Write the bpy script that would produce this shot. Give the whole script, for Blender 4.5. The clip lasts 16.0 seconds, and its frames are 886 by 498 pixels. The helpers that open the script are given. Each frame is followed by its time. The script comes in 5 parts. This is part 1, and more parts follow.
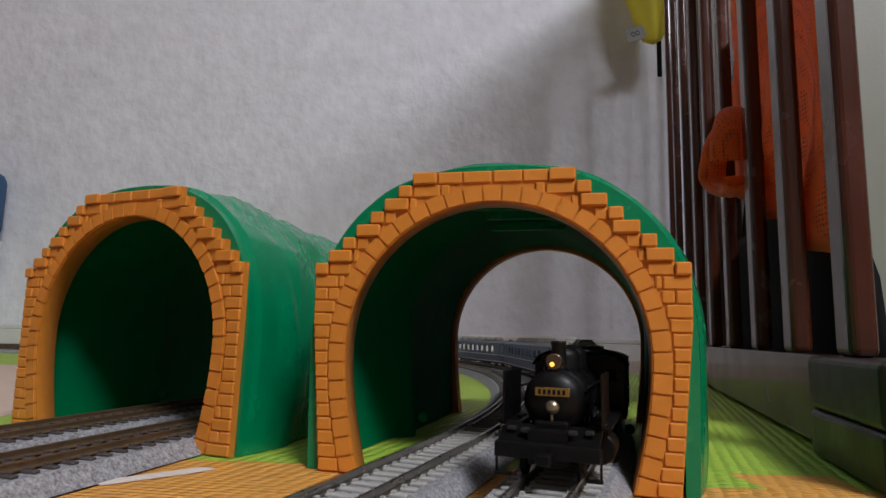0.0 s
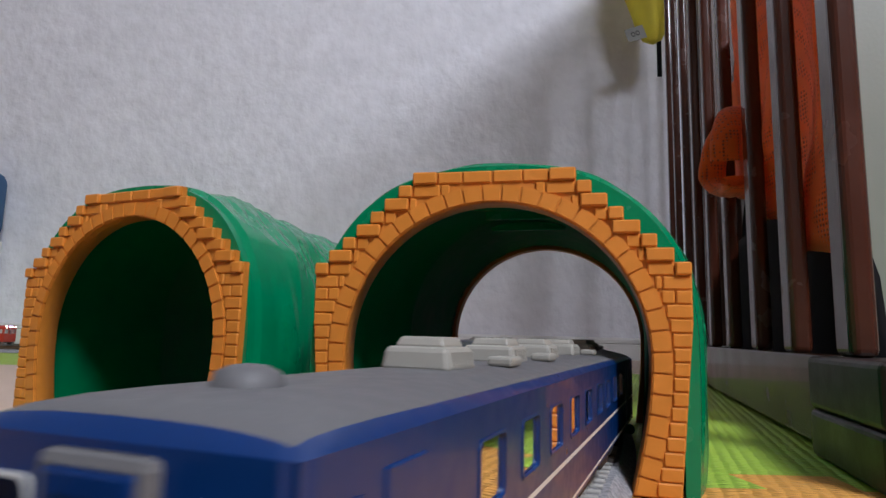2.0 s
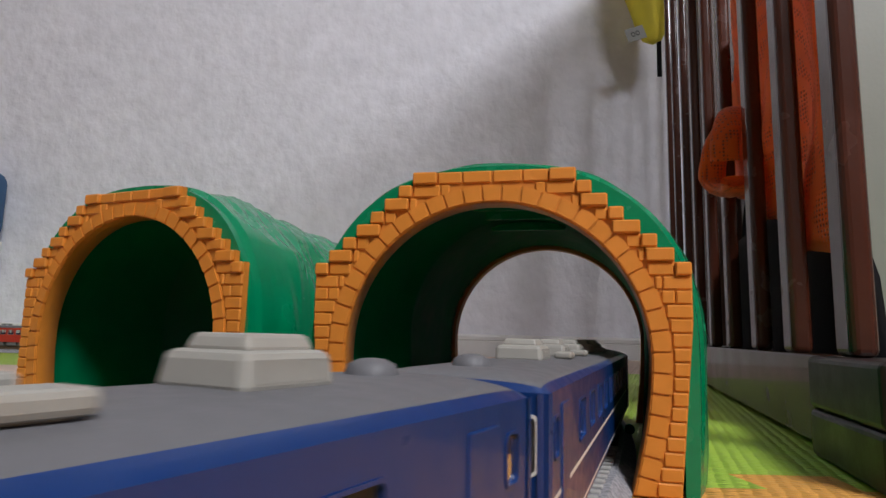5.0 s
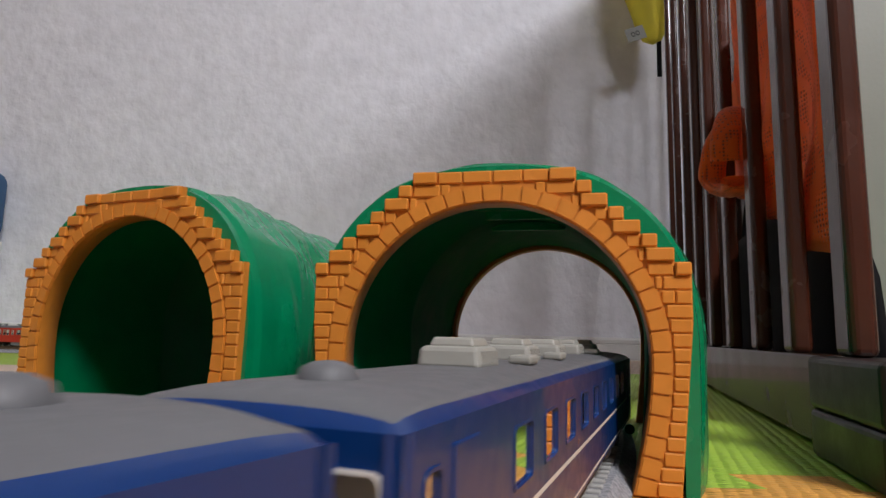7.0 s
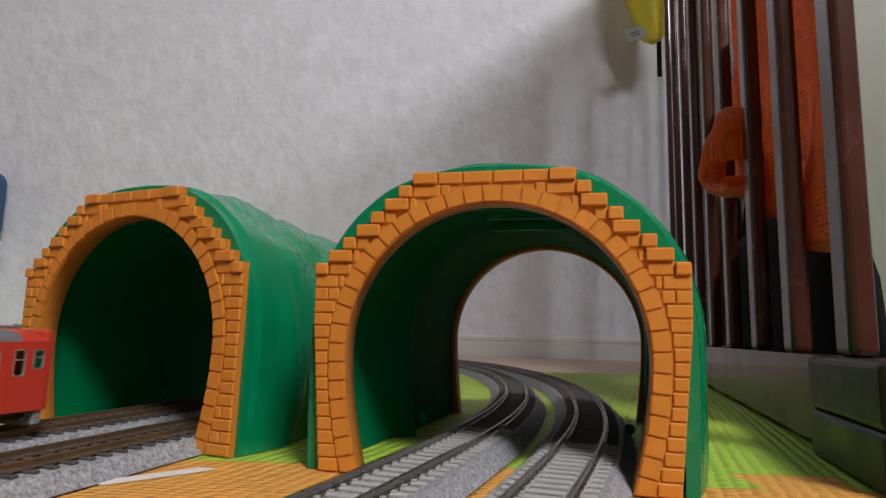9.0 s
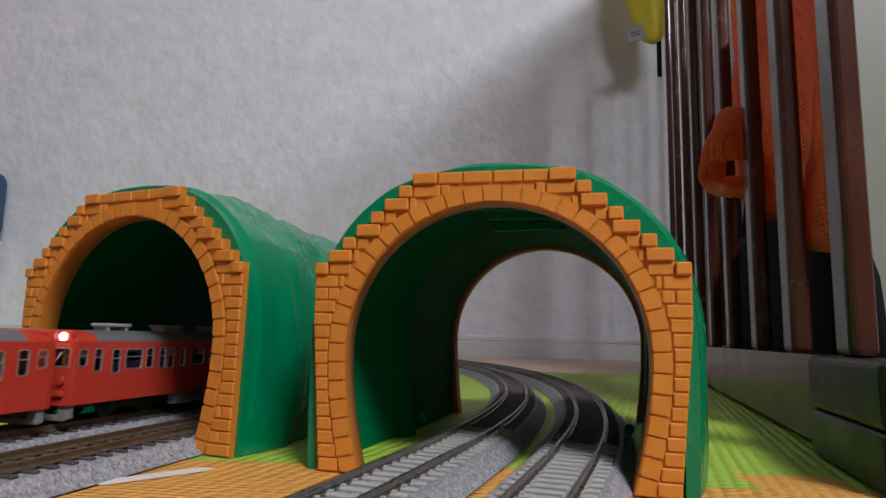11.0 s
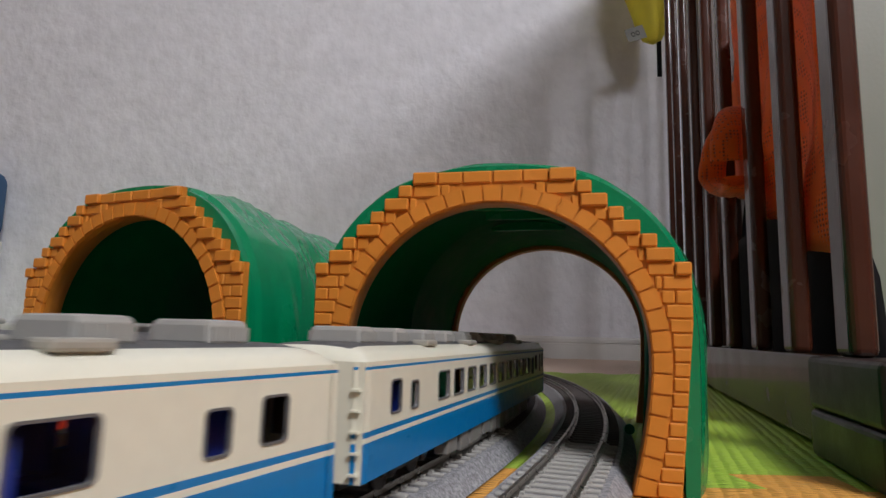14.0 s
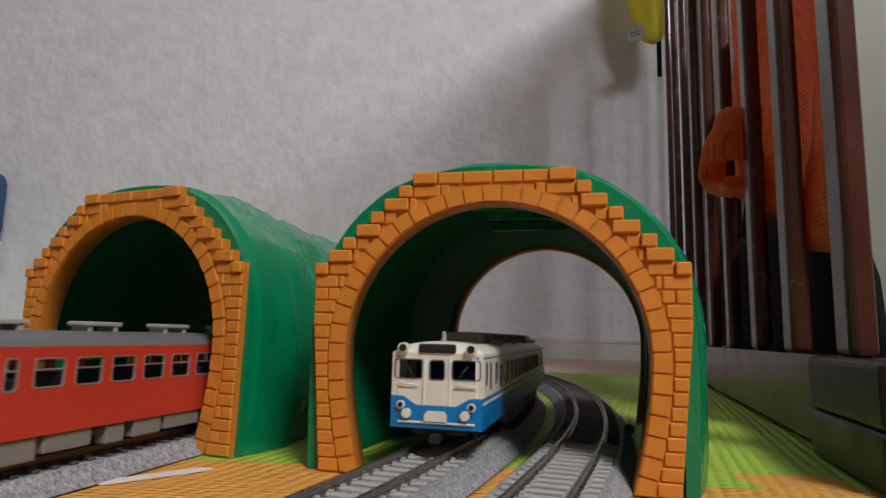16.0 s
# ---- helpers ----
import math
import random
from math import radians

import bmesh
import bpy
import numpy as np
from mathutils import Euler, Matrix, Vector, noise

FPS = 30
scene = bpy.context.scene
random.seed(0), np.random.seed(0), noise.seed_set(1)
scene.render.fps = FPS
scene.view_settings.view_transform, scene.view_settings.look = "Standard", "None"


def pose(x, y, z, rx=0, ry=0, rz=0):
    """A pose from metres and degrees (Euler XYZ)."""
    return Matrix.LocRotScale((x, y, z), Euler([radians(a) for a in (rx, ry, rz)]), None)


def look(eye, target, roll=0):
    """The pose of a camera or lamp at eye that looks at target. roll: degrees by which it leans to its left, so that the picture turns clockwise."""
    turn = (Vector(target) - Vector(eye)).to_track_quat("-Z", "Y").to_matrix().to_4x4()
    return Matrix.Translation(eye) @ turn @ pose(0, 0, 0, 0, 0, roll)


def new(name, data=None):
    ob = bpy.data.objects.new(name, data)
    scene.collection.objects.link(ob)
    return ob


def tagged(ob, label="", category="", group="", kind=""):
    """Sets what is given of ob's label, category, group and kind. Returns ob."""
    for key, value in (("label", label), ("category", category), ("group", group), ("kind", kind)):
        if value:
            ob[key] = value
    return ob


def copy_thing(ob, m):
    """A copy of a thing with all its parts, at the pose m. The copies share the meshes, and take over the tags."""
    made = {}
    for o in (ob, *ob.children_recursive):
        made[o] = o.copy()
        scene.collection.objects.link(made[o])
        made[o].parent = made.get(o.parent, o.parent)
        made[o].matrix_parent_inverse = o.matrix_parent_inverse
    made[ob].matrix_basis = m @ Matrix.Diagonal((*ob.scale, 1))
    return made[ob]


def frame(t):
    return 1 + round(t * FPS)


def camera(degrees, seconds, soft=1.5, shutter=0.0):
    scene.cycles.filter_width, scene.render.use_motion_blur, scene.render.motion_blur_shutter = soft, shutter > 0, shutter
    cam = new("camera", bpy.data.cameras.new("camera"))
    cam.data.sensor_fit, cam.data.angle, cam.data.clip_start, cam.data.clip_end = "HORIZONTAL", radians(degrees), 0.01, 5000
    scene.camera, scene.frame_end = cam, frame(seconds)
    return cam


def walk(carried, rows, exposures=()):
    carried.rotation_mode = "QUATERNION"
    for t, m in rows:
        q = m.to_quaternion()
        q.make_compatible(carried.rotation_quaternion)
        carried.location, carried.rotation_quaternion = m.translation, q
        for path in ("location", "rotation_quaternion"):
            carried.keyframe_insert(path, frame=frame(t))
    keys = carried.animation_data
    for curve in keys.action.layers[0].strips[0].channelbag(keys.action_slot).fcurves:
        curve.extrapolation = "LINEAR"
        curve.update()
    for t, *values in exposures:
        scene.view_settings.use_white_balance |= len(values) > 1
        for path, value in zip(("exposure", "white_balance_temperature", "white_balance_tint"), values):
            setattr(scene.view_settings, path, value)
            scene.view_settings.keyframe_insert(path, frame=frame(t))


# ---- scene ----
# ---------------------------------------------------------------- camera
cam = camera(71.95, 16.0, shutter=0.25)
K = 0.8  # the plan below is drawn 1.25 times life size, and brought to true size on the last lines
EYE = Vector((0.0, 0.0, 0.0622)) * K
PITCH, ROLL = 0.1408, 0.0253
CAM_M = Matrix.Translation(EYE) @ Matrix.Rotation(math.pi / 2 + PITCH, 4, "X") @ Matrix.Rotation(ROLL, 4, "Z")
walk(cam, [(0.0, CAM_M), (16.0, CAM_M)], exposures=[
    (0.0, -0.16, 6250, 8), (1.0, -0.08, 5850, 8), (1.7, 0.06, 5900, 8), (3.5, 0.03, 6150, 8), (7.0, 0.08, 6350, 8), (9.0, 0.04, 6450, 7),
    (11.5, -0.08, 6150, 8), (13.0, -0.10, 6300, 8), (16.0, -0.16, 6550, 7)])

# ---------------------------------------------------------------- world and lamps
world = bpy.data.worlds.new("room_world")
scene.world = world
world.use_nodes = True
world.node_tree.nodes["Background"].inputs[0].default_value = (0.75, 0.82, 1.0, 1)
world.node_tree.nodes["Background"].inputs[1].default_value = 0.3


def ceiling_lamp(name, at, target, size, watts, colour):
    data = bpy.data.lights.new(name, "AREA")
    data.shape, data.size, data.energy, data.color = "DISK", size * K, watts * K * K, colour
    ob = new(name, data)
    ob.matrix_world = look(Vector(at) * K, Vector(target) * K)
    return ob


ceiling_lamp("ceiling_light_glow", (1.00, -1.60, 2.80), (0.1, 0.4, 0), 1.00, 162.0, (1.0, 0.98, 1.02))

# ---------------------------------------------------------------- materials


def mat(name, colour, rough=0.5, metal=0.0, vary=0.12, grain=40.0, bump=0.0, bump_scale=300.0, big=6.0, coat=0.0,
        spread=0.0, sheen=0.0, spec=0.5):
    """A surface with two scales of tone, fine relief and uneven gloss."""
    m = bpy.data.materials.new(name)
    m.use_nodes = True
    nt = m.node_tree
    b = nt.nodes["Principled BSDF"]
    tc = nt.nodes.new("ShaderNodeTexCoord")
    n1 = nt.nodes.new("ShaderNodeTexNoise")
    n2 = nt.nodes.new("ShaderNodeTexNoise")
    n1.inputs["Scale"].default_value, n1.inputs["Detail"].default_value = big, 3
    n2.inputs["Scale"].default_value, n2.inputs["Detail"].default_value = grain, 4
    add = nt.nodes.new("ShaderNodeMath")
    add.operation = "ADD"
    nt.links.new(tc.outputs["Object"], n1.inputs["Vector"])
    nt.links.new(tc.outputs["Object"], n2.inputs["Vector"])
    nt.links.new(n1.outputs["Fac"], add.inputs[0])
    nt.links.new(n2.outputs["Fac"], add.inputs[1])
    last = add
    if spread:
        info = nt.nodes.new("ShaderNodeObjectInfo")
        mul = nt.nodes.new("ShaderNodeMath")
        mul.operation = "MULTIPLY_ADD"
        mul.inputs[1].default_value = spread
        nt.links.new(info.outputs["Random"], mul.inputs[0])
        nt.links.new(add.outputs[0], mul.inputs[2])
        last = mul
    ramp = nt.nodes.new("ShaderNodeMapRange")
    ramp.inputs["From Min"].default_value, ramp.inputs["From Max"].default_value = 0.6, 1.4 + spread
    ramp.inputs["To Min"].default_value, ramp.inputs["To Max"].default_value = 1 - vary, 1 + vary
    nt.links.new(last.outputs[0], ramp.inputs["Value"])
    mix = nt.nodes.new("ShaderNodeVectorMath")
    mix.operation = "SCALE"
    mix.inputs[0].default_value = colour[:3]
    nt.links.new(ramp.outputs["Result"], mix.inputs["Scale"])
    nt.links.new(mix.outputs[0], b.inputs["Base Color"])
    rr = nt.nodes.new("ShaderNodeMapRange")
    rr.inputs["From Min"].default_value, rr.inputs["From Max"].default_value = 0.3, 0.7
    rr.inputs["To Min"].default_value, rr.inputs["To Max"].default_value = max(0.02, rough - 0.06), min(1, rough + 0.08)
    nt.links.new(n2.outputs["Fac"], rr.inputs["Value"])
    nt.links.new(rr.outputs["Result"], b.inputs["Roughness"])
    b.inputs["Metallic"].default_value = metal
    b.inputs["Coat Weight"].default_value = coat
    b.inputs["Specular IOR Level"].default_value = spec
    b.inputs["Sheen Weight"].default_value = sheen
    if bump:
        n3 = nt.nodes.new("ShaderNodeTexNoise")
        n3.inputs["Scale"].default_value, n3.inputs["Detail"].default_value = bump_scale, 5
        bp = nt.nodes.new("ShaderNodeBump")
        bp.inputs["Strength"].default_value, bp.inputs["Distance"].default_value = bump, 0.4 / bump_scale
        nt.links.new(tc.outputs["Object"], n3.inputs["Vector"])
        nt.links.new(n3.outputs["Fac"], bp.inputs["Height"])
        nt.links.new(bp.outputs["Normal"], b.inputs["Normal"])
    return m


def glow(name, colour, strength):
    m = bpy.data.materials.new(name)
    m.use_nodes = True
    b = m.node_tree.nodes["Principled BSDF"]
    b.inputs["Base Color"].default_value = (*colour, 1)
    b.inputs["Emission Color"].default_value = (*colour, 1)
    b.inputs["Emission Strength"].default_value = strength
    return m


def glassy(name, colour, rough=0.03):
    m = bpy.data.materials.new(name)
    m.use_nodes = True
    b = m.node_tree.nodes["Principled BSDF"]
    b.inputs["Base Color"].default_value = (*colour, 1)
    b.inputs["Roughness"].default_value = rough
    b.inputs["Transmission Weight"].default_value = 1.0
    b.inputs["IOR"].default_value = 1.1
    return m


def wallpaper():
    m = mat("wallpaper", (0.78, 0.78, 0.84), 0.75, vary=0.085, grain=26, big=11, bump=0.0)
    nt = m.node_tree
    b = nt.nodes["Principled BSDF"]
    tc = nt.nodes.new("ShaderNodeTexCoord")
    mp = nt.nodes.new("ShaderNodeMapping")
    mp.inputs["Scale"].default_value = (1, 1, 0.8)
    n = nt.nodes.new("ShaderNodeTexNoise")
    n.inputs["Scale"].default_value, n.inputs["Detail"].default_value, n.inputs["Roughness"].default_value = 20, 4, 0.5
    bp = nt.nodes.new("ShaderNodeBump")
    bp.inputs["Strength"].default_value, bp.inputs["Distance"].default_value = 0.8, 0.010
    nt.links.new(tc.outputs["Object"], mp.inputs["Vector"])
    nt.links.new(mp.outputs[0], n.inputs["Vector"])
    nt.links.new(n.outputs["Fac"], bp.inputs["Height"])
    nt.links.new(bp.outputs["Normal"], b.inputs["Normal"])
    return m


WALL = wallpaper()
# pale paint darkened to a mid grey, standing in for the shade there
WALL_PALE_SHADED = mat("pale_paint_shaded", (0.23, 0.25, 0.22), 0.45, vary=0.03, bump=0.1, bump_scale=200)
# unseen walls and ceiling: tones kept low to limit bounced light
WALL_UNSEEN = mat("unseen_wall_brown", (0.25, 0.22, 0.20), 0.6, vary=0.15, grain=12)
CEIL = mat("ceiling_paper", (0.6, 0.6, 0.6), 0.8, vary=0.02)
SKIRT = mat("baseboard_white", (0.72, 0.71, 0.70), 0.4, vary=0.04)
FLOOR = mat("floor_boards", (0.42, 0.30, 0.2), 0.4, vary=0.12, grain=30)
BRICK = mat("orange_plastic", (0.66, 0.245, 0.033), 0.38, vary=0.10, grain=160, bump=0.12, bump_scale=700, spread=0.25)
MORTAR = mat("orange_plastic_joint", (0.60, 0.215, 0.028), 0.42, vary=0.10, grain=160, bump=0.1, bump_scale=700)
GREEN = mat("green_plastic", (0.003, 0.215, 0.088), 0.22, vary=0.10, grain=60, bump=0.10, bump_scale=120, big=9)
# the shell's green again, darkened and dulled to hold the tunnel's inner shade
GREEN_IN_SHADED = mat("green_plastic_inside_shaded", (0.002, 0.15, 0.058), 0.5, vary=0.12, grain=60, spec=0.02)
BALLAST = mat("grey_roadbed", (0.29, 0.29, 0.31), 0.75, vary=0.75, grain=420, bump=0.9, bump_scale=520, big=900)
TIE_GREY = mat("concrete_tie", (0.40, 0.39, 0.37), 0.7, vary=0.12, grain=300, spread=0.3)
TIE_DARK = mat("dark_tie", (0.075, 0.062, 0.058), 0.6, vary=0.2, grain=300, spread=0.3)
RAIL = mat("nickel_rail", (0.30, 0.28, 0.25), 0.3, metal=0.9, vary=0.15, grain=200)
RAIL_RUST = mat("browned_rail", (0.22, 0.15, 0.09), 0.42, metal=0.6, vary=0.25, grain=200)
WOOD = mat("brown_lacquer", (0.060, 0.016, 0.008), 0.22, vary=0.25, grain=25, coat=0.3, bump=0.05, bump_scale=80)
WOOD_DARK = mat("dark_brown_lacquer", (0.035, 0.017, 0.010), 0.2, vary=0.2, grain=25, coat=0.3)
BLACK = mat("dark_fabric", (0.010, 0.010, 0.011), 0.9, vary=0.2, spec=0.08)

# ---------------------------------------------------------------- mesh helpers


def mesh_of(name, bm, *materials, smooth=False):
    bmesh.ops.recalc_face_normals(bm, faces=bm.faces)
    me = bpy.data.meshes.new(name)
    if smooth:
        for f in bm.faces:
            f.smooth = True
    bm.to_mesh(me)
    bm.free()
    for m in materials:
        me.materials.append(m)
    return me


def part(name, bm, material, parent, label="", smooth=False, at=None):
    mats = material if isinstance(material, (tuple, list)) else (material,)
    ob = new(name, mesh_of(name, bm, *mats, smooth=smooth))
    ob.parent = parent
    if at is not None:
        ob.matrix_basis = at
    if label:
        ob["label"] = label
    return ob


def empty(name, label, category, m=None, group="", kind=""):
    ob = new(name)
    ob.empty_display_size = 0.01
    if m is not None:
        ob.matrix_basis = m
    return tagged(ob, label, category, group, kind)


def box(bm, x0, x1, y0, y1, z0, z1, bevel=0.0, m=None, mi=0, taper=0.0, seg=2):
    """A block, its top drawn in by taper, its edges rounded by bevel."""
    v = [bm.verts.new((x, y, z)) for z, t in ((z0, 0), (z1, taper)) for x, y in
         ((x0 + t, y0 + t), (x1 - t, y0 + t), (x1 - t, y1 - t), (x0 + t, y1 - t))]
    fs = [bm.faces.new([v[i] for i in q]) for q in
          ((3, 2, 1, 0), (4, 5, 6, 7), (0, 1, 5, 4), (1, 2, 6, 5), (2, 3, 7, 6), (3, 0, 4, 7))]
    for f in fs:
        f.material_index = mi
    if m is not None:
        bmesh.ops.transform(bm, matrix=m, verts=v)
    if bevel:
        es = list({e for f in fs for e in f.edges})
        r = bmesh.ops.bevel(bm, geom=es, offset=bevel, segments=seg, profile=0.5, affect="EDGES")
        for f in r["faces"]:
            f.material_index = mi
    return bm


def rod(bm, a, b, r0, r1=None, n=14, caps=True, mi=0):
    """A round bar from a to b."""
    a, b = Vector(a), Vector(b)
    r1 = r0 if r1 is None else r1
    q = (b - a).to_track_quat("Z", "Y").to_matrix()
    rings = []
    for p, r in ((a, r0), (b, r1)):
        rings.append([bm.verts.new(p + q @ Vector((r * math.cos(i * math.tau / n), r * math.sin(i * math.tau / n), 0))) for i in range(n)])
    for i in range(n):
        f = bm.faces.new((rings[0][i], rings[0][(i + 1) % n], rings[1][(i + 1) % n], rings[1][i]))
        f.smooth, f.material_index = True, mi
    if caps:
        for ring in (rings[0][::-1], rings[1]):
            bm.faces.new(ring).material_index = mi
    return bm


def lathe(bm, profile, m=None, n=24, mi=0):
    """A turned body: (radius, height) from bottom to top round z."""
    rings = []
    made = []
    for r, z in profile:
        ring = [bm.verts.new((r * math.cos(i * math.tau / n), r * math.sin(i * math.tau / n), z)) for i in range(n)]
        rings.append(ring)
        made += ring
    for a, b in zip(rings, rings[1:]):
        for i in range(n):
            f = bm.faces.new((a[i], a[(i + 1) % n], b[(i + 1) % n], b[i]))
            f.smooth, f.material_index = True, mi
    bm.faces.new(rings[0][::-1]).material_index = mi
    bm.faces.new(rings[-1]).material_index = mi
    if m is not None:
        bmesh.ops.transform(bm, matrix=m, verts=made)
    return bm


def loft(bm, rings, close=False, mi=0, smooth=True):
    vs = [[bm.verts.new(p) for p in ring] for ring in rings]
    for a, b in zip(vs, vs[1:]):
        n = len(a)
        for i in range(n if close else n - 1):
            f = bm.faces.new((a[i], a[(i + 1) % n], b[(i + 1) % n], b[i]))
            f.smooth, f.material_index = smooth, mi
    return vs


# ---------------------------------------------------------------- room shell


def slab(name, x0, x1, y0, y1, z0, z1, material, label, category, m=None, parts=None):
    ob = new(name, mesh_of(name, box(bmesh.new(), x0, x1, y0, y1, z0, z1), material))
    if m is not None:
        ob.matrix_basis = m
    return tagged(ob, label, category, kind="structure")


WALL_Y = 1.98
slab("floor", -3.2, 1.7, -2.6, WALL_Y + 0.1, -0.05, -0.0125, FLOOR, "brown wooden floor under the foam mats", "floor")
slab("wall_north", -3.3, 1.8, WALL_Y, WALL_Y + 0.1, -0.05, 3.0, WALL, "wall with pale grey embossed wallpaper", "wall")
# the other walls and the ceiling are added out of view to close the room
slab("wall_west", -3.3, -3.2, -2.6, WALL_Y, -0.05, 3.0, WALL_UNSEEN, "plain wall added out of view, brown to cut bounced light", "wall")
slab("wall_south", -3.3, 1.8, -2.7, -2.6, -0.05, 3.0, WALL_UNSEEN, "plain wall added out of view, brown to cut bounced light", "wall")
slab("wall_east", 1.7, 1.8, -2.6, WALL_Y, -0.05, 3.0, WALL_UNSEEN, "plain wall added out of view, brown to cut bounced light", "wall")
slab("ceiling", -3.3, 1.8, -2.7, WALL_Y + 0.1, 3.0, 3.05, CEIL, "plain ceiling added out of view, greyed to cut bounced light", "ceiling")

# ---------------------------------------------------------------- tracks
RAIL_Z = 0.012


class Line:
    """A straight that turns left into arcs: pieces of (length, radius), laid end to end from s0."""

    def __init__(self, th, off, s0, pieces, start=-2.3, back=None):
        step, s = 0.004, s0
        d = Vector((math.sin(th), math.cos(th), 0))
        n = Vector((math.cos(th), -math.sin(th), 0))
        self.d, self.n, self.off, self.s0, self.start, self.step = d, n, off, s0, start, step
        self.back = back or (-99.0, 1.0, 0.0)
        p, a = d * s0 + n * off, math.pi / 2 - th
        self.pts = [(p.copy(), Vector((math.cos(a), math.sin(a), 0)))]
        for length, radius in pieces:
            for _ in range(int(length / step)):
                k = step / radius if radius else 0.0
                p = p + step * Vector((math.cos(a + k / 2), math.sin(a + k / 2), 0))
                a += k
                self.pts.append((p.copy(), Vector((math.cos(a), math.sin(a), 0))))
        self.end = s0 + step * (len(self.pts) - 2)

    def at(self, s):
        b0, radius, sweep = self.back
        if s < b0:  # an arc behind b0, then a straight again
            a = (s - b0) / radius
            turn = max(a, -sweep)
            p = self.d * (b0 + radius * math.sin(turn)) + self.n * (self.off - radius * (1 - math.cos(turn)))
            h = self.d * math.cos(turn) - self.n * math.sin(turn)
            return p + h * (a - turn) * radius, h
        if s <= self.s0:
            return self.d * s + self.n * self.off, self.d
        i = min(len(self.pts) - 2, int((s - self.s0) / self.step))
        u = (s - self.s0) / self.step - i
        a, b = self.pts[i], self.pts[i + 1]
        return a[0].lerp(b[0], u), a[1].lerp(b[1], u)

    def side(self, s, lat, z):
        p, h = self.at(s)
        return Vector((p.x + h.y * lat, p.y - h.x * lat, z))


LINE_A = Line(0.351, -0.1006, 0.2738, [(1.12, 1.4036), (0.394, 0.35), (1.2, 0)], back=(0.20, 3.0, 0.10))
LINE_B = Line(0.351, -0.0406, 0.2738, [(1.168, 1.4636), (0.461, 0.41), (1.2, 0)], back=(0.22, 1.4, 0.14))
LINE_D = Line(0.26, -0.2215, 0.50, [(1.336, 0.73), (1.3, 0)])
LINE_C = Line(0.26, -0.2845, 0.50, [(1.221, 0.667), (1.3, 0)])
GAUGE = 0.0098


def build_track(line, name, label, grey_until, rail_mats):
    top = empty(name, label, "model track", group="model railway tracks", kind="")
    stations = list(np.arange(line.start, line.end, 0.012))
    bed = bmesh.new()
    loft(bed, [[line.side(s, lat, z) for lat, z in
                ((-0.0262, 0.0005), (-0.0245, 0.0022), (-0.0195, 0.0076), (0.0195, 0.0076), (0.0245, 0.0022), (0.0262, 0.0005))] for s in stations], smooth=False)
    part("roadbed", bed, BALLAST, top, "speckled grey plastic ballast roadbed")
    for lat, rm in zip((-GAUGE, GAUGE), rail_mats):
        bm = bmesh.new()
        w, h = 0.0007, RAIL_Z
        loft(bm, [[line.side(s, lat + a, z) for a, z in
                   ((-0.0016, 0.0086), (-0.0016, 0.0090), (-0.0004, 0.0096), (-0.0004, h - 0.0012), (-w, h - 0.0008), (-w, h),
                    (w, h), (w, h - 0.0008), (0.0004, h - 0.0012), (0.0004, 0.0096), (0.0016, 0.0090), (0.0016, 0.0086))] for s in stations],
             close=True, smooth=False)
        part("rail", bm, rm, top)
    for lat in (-GAUGE, GAUGE):
        if grey_until > 0:
            c = line.side(grey_until, lat, 0)
            h = line.at(grey_until)[1]
            jm = Matrix.Translation(c) @ Matrix.Rotation(math.atan2(h.y, h.x), 4, "Z")
            part("rail_joiner", box(bmesh.new(), -0.006, 0.006, -0.0015, 0.0015, 0.0088, 0.0108, bevel=0.0003, m=jm), rail_mats[0], top, "nickel rail joiner")
    tie = {}
    for key, m in (("grey", TIE_GREY), ("dark", TIE_DARK)):
        tb = box(bmesh.new(), -0.0172, 0.0172, -0.0016, 0.0016, 0.0074, 0.0088, bevel=0.0004, seg=1)
        for cx in (-GAUGE - 0.0024, -GAUGE + 0.0024, GAUGE - 0.0024, GAUGE + 0.0024):
            box(tb, cx - 0.0008, cx + 0.0008, -0.0011, 0.0011, 0.0086, 0.0096)
        tie[key] = mesh_of("tie", tb, m)
    far = {"grey": bmesh.new(), "dark": bmesh.new()}
    s = line.start
    while s < line.end:
        p, h = line.at(s)
        key = "grey" if s < grey_until else "dark"
        if 0.05 < s < 0.95:
            ob = new("tie", tie[key])
            ob.parent = top
            ob.matrix_basis = pose(p.x, p.y, 0, 0, 0, math.degrees(math.atan2(h.y, h.x)) - 90)
        else:
            a = Matrix.Translation((p.x, p.y, 0)) @ Matrix.Rotation(math.atan2(h.y, h.x) - math.pi / 2, 4, "Z")
            box(far[key], -0.0172, 0.0172, -0.0016, 0.0016, 0.0074, 0.0088, m=a)
        s += 0.0088
    for key, m in (("grey", TIE_GREY), ("dark", TIE_DARK)):
        ob = part("far_ties", far[key], m, top)
        ob["kind"] = "stuff"
    return top


build_track(LINE_A, "railway_track", "model railway track with concrete ties curving inside the tunnel", 0.36, (RAIL, RAIL))
build_track(LINE_B, "railway_track", "outer model railway track with concrete ties turning dark on the curve", 0.335, (RAIL, RAIL))
build_track(LINE_C, "railway_track", "model railway track with dark ties entering the other tunnel", -9, (RAIL_RUST, RAIL_RUST))
build_track(LINE_D, "railway_track", "model railway track with dark ties and browned rails", -9, (RAIL_RUST, RAIL_RUST))

# ---------------------------------------------------------------- toy tunnels


def opening_half(z):
    if z <= 0.055:
        return 0.0592 + 0.0083 * math.sin(z / 0.055 * math.pi / 2)
    return math.sqrt(max(0.0, 0.0675 ** 2 - (z - 0.055) ** 2))


